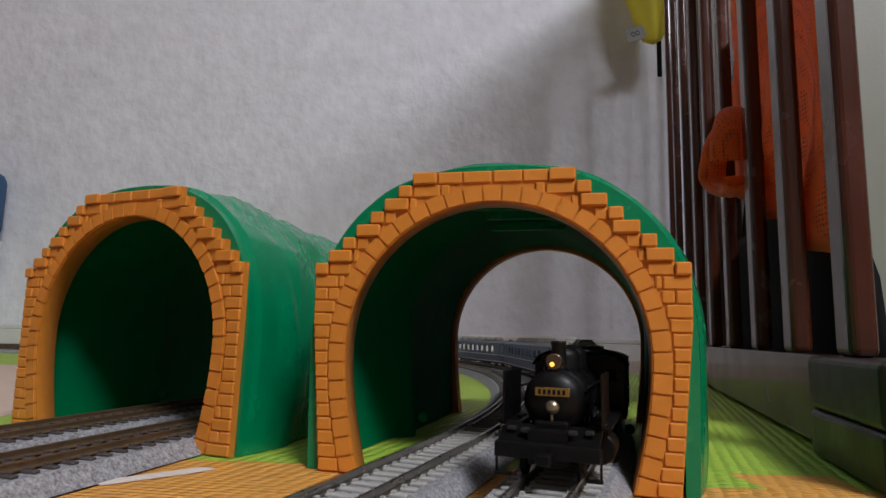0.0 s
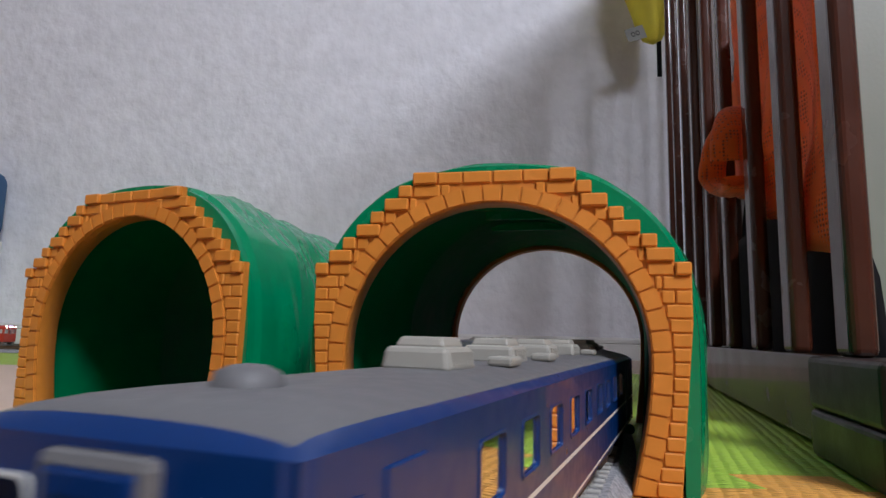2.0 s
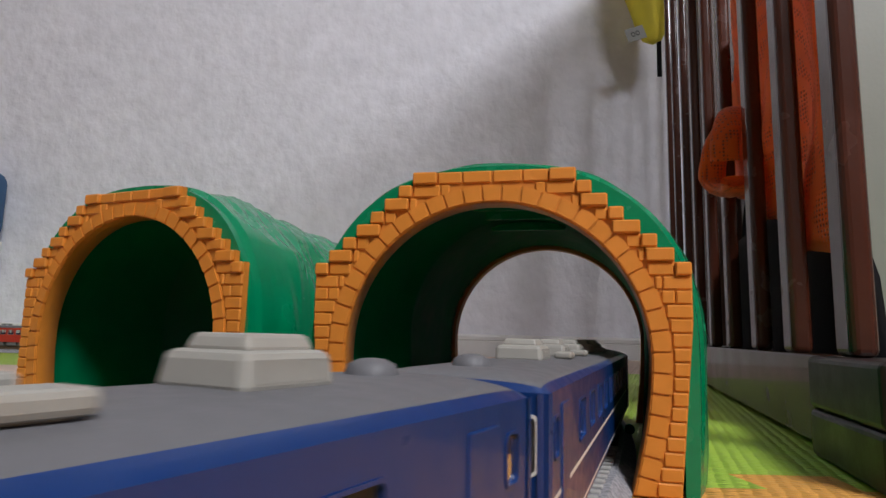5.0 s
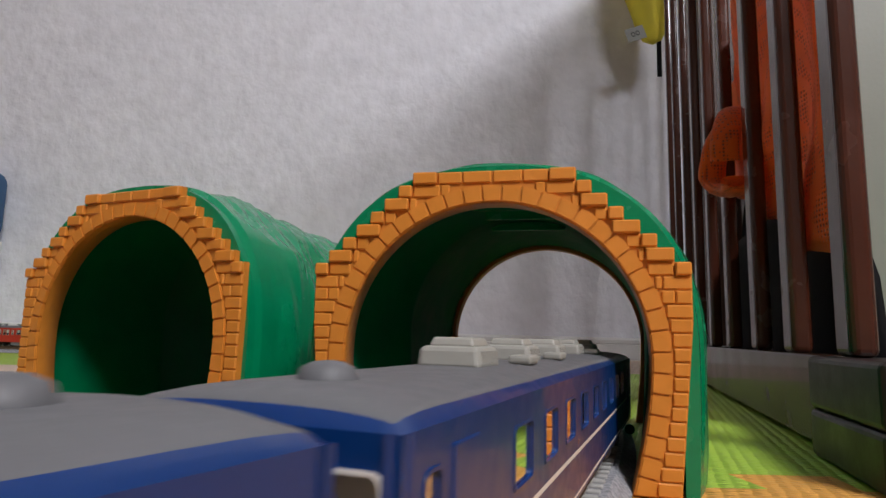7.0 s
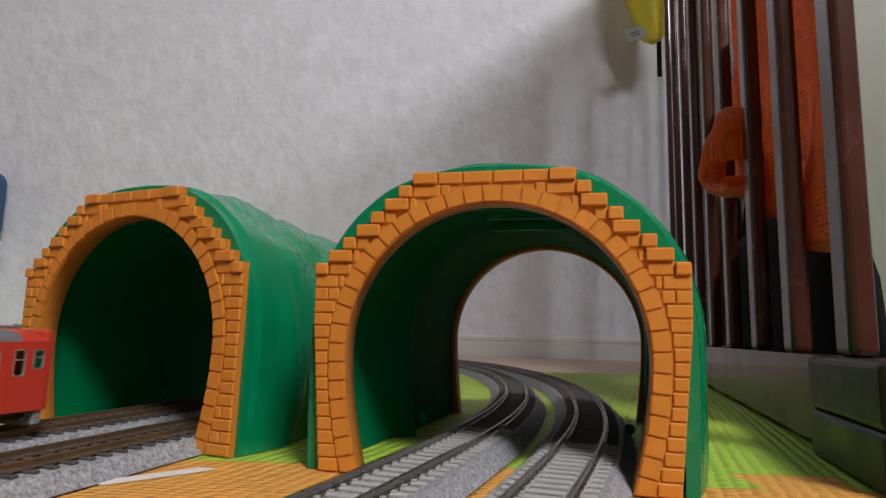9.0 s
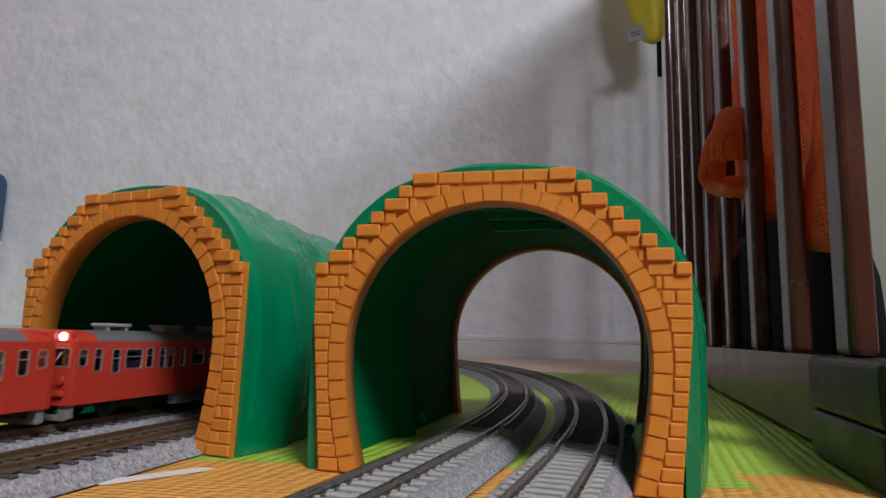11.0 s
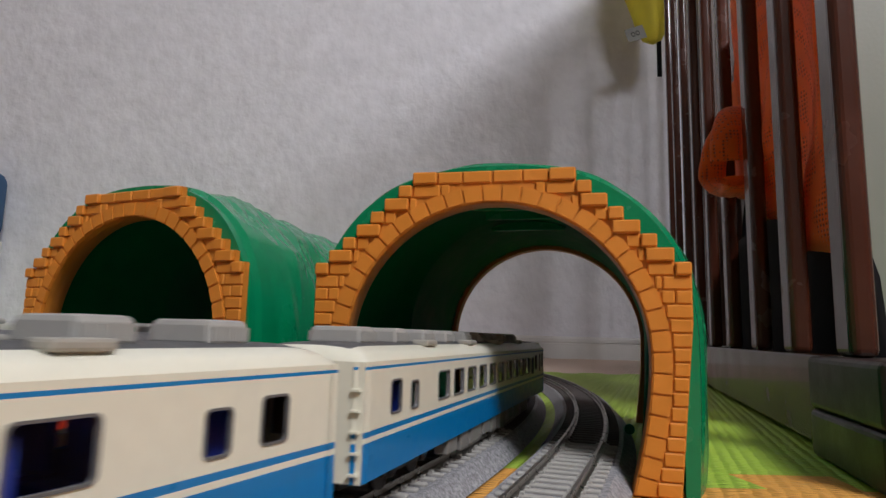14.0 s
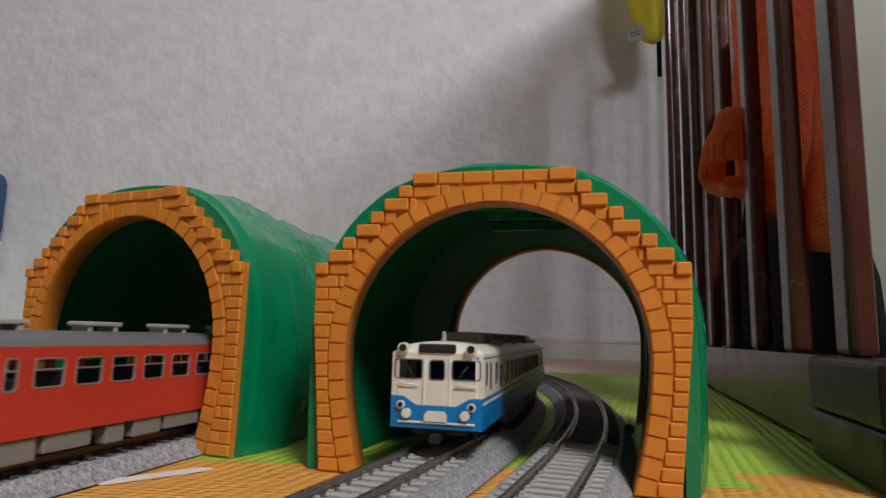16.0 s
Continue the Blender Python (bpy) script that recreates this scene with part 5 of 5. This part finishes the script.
def tender_car():
    t = empty("coal_tender", "black model tender loaded with coal, coupled behind the locomotive", "model tender")
    L, W = TENDER_L, 0.0430
    bm = bmesh.new()
    box(bm, -L / 2, L / 2, -W / 2, W / 2, 0.0120, 0.0285, bevel=0.0012)
    part("tank", bm, BLACK_IRON, t)
    for s in (-1, 1):
        part("bunker_side", box(bmesh.new(), -L / 2 + 0.010, L / 2 - 0.002, s * (W / 2 - 0.005) - 0.0005, s * (W / 2 - 0.005) + 0.0005, 0.0280, 0.0350, bevel=0.0004), BLACK_IRON, t)
        part("tender_rail", box(bmesh.new(), -L / 2, L / 2, s * W / 2 - 0.0006, s * W / 2 + 0.0006, 0.0283, 0.0292), BLACK_IRON, t)
    part("bunker_back", box(bmesh.new(), -L / 2 + 0.0095, -L / 2 + 0.0105, -W / 2 + 0.005, W / 2 - 0.005, 0.0280, 0.0350), BLACK_IRON, t)
    bm = bmesh.new()
    rng = random.Random(4)
    for _ in range(420):
        x, y = rng.uniform(-L / 2 + 0.012, L / 2 - 0.004), rng.uniform(-W / 2 + 0.007, W / 2 - 0.007)
        z = 0.0290 + 0.0042 * (1 - abs(y) / (W / 2)) + rng.uniform(-0.0006, 0.0012)
        r = rng.uniform(0.0010, 0.0022)
        m = Matrix.Translation((x, y, z)) @ Euler((rng.uniform(0, 6), rng.uniform(0, 6), rng.uniform(0, 6))).to_matrix().to_4x4()
        box(bm, -r, r, -r * 0.8, r * 0.8, -r * 0.7, r * 0.7, m=m, taper=r * 0.3)
    part("coal", bm, COAL, t, "heaped glinting black coal")["kind"] = "stuff"
    part("coal_bed", box(bmesh.new(), -L / 2 + 0.011, L / 2 - 0.003, -W / 2 + 0.006, W / 2 - 0.006, 0.0283, 0.0315), COAL, t)
    part("underframe", box(bmesh.new(), -L / 2 - 0.001, L / 2 + 0.001, -W * 0.42, W * 0.42, 0.0100, 0.0122), BLACK_IRON, t)
    for q in (-1, 1):
        bogie(t, q * L * 0.28, base=0.020)
    part("drawbar", box(bmesh.new(), L / 2, L / 2 + 0.008, -0.002, 0.002, 0.0085, 0.0105), BLACK_IRON, t)
    part("ladder", box(bmesh.new(), -L / 2 - 0.0012, -L / 2, -0.012, -0.006, 0.0090, 0.0280), BLACK_IRON, t)
    return t


engine, engine_wheels, engine_rods = steam_engine()
tender = tender_car()
coach = blue_coach()
coaches = [coach] + [copy_thing(coach, Matrix.Identity(4)) for _ in range(3)]
white_cars = [white_car(1), white_car(-1)]
red = red_car()
red_near = [red] + [copy_thing(red, Matrix.Identity(4)) for _ in range(3)]
red_far = [copy_thing(red, Matrix.Identity(4)) for _ in range(2)]

# ---------------------------------------------------------------- to true size
for ob in list(scene.objects):
    if ob.parent is None and ob.type in {"MESH", "EMPTY"}:
        ob.location = ob.location * K
        ob.scale = ob.scale * K


# ---------------------------------------------------------------- what moves
def on_line(line, s, base, way):
    """The pose of a car whose middle is at s; base: half the distance of its bogies; way: -1 towards the camera."""
    a, b = line.at(s - base)[0], line.at(s + base)[0]
    mid = (a + b) / 2
    d = (b - a) * way
    m = Matrix.Rotation(math.atan2(d.y, d.x), 4, "Z")
    m.translation = Vector((mid.x, mid.y, RAIL_Z)) * K
    return m


def blue_front(t):
    return float(np.interp(t, (0, 0.5, 1.5, 3.5, 7.0, 8.0, 8.5, 9.2, 9.5), (0.4190, 0.3210, 0.1375, -0.2385, -0.8900, -1.094, -1.186, -1.335, -1.40)))


def white_front(t):
    return float(np.interp(t, (0, 6.5, 11.5, 12.0, 12.5, 13.0, 14.5, 15.0, 15.6, 16.0), (-1.25, -1.10, -0.045, 0.061, 0.147, 0.2555, 0.593, 0.717, 0.844, 0.9255)))


def near_front(t):
    return 0.219 - 0.190 * (t - 11.7)


def far_front(t):
    return 0.2465 + 0.172 * (t - 9.0)


def motions():
    times = [i * 0.1 for i in range(161)]
    gap = 0.0045
    for i, c in enumerate(coaches):
        walk(c, [(t, on_line(LINE_B, blue_front(t) + BLUE_L / 2 + i * (BLUE_L + gap), BLUE_L * 0.36, -1)) for t in times])
    walk(tender, [(t, on_line(LINE_B, blue_front(t) - 0.006 - TENDER_L / 2, TENDER_L * 0.28, -1)) for t in times])
    walk(engine, [(t, on_line(LINE_B, blue_front(t) - 0.008 - TENDER_L - LOCO_L / 2, 0.022, -1)) for t in times])
    for i, c in enumerate(white_cars):
        walk(c, [(t, on_line(LINE_A, white_front(t) - WHITE_L / 2 - i * (WHITE_L + 0.012), WHITE_L * 0.345, 1)) for t in times])
    for i, c in enumerate(red_near):
        walk(c, [(t, on_line(LINE_D, near_front(t) + RED_L / 2 + i * (RED_L + 0.010), RED_L * 0.345, -1)) for t in times])
    for i, c in enumerate(red_far):
        walk(c, [(t, on_line(LINE_C, far_front(t) - RED_L / 2 - i * (RED_L + 0.010), RED_L * 0.345, 1)) for t in times])
    # wheels and rods turn while the locomotive is in view
    ticks = [i / 15 for i in range(31)] + [16.0]
    for w, x, r in engine_wheels:
        rows = []
        for t in ticks:
            a = (blue_front(0) - blue_front(min(t, 2.0))) / r
            rows.append((t, Matrix.Translation((x, 0, r)) @ Matrix.Rotation(a, 4, "Y")))
        walk(w, rows)
    for o, s in engine_rods:
        rows = []
        for t in ticks:
            a = (blue_front(0) - blue_front(min(t, 2.0))) / 0.0104 + (math.pi / 2 if s > 0 else 0)
            rows.append((t, Matrix.Translation((0.0052 * math.cos(a), s * 0.0132, 0.0104 - 0.0052 * math.sin(a)))))
        walk(o, rows)


motions()
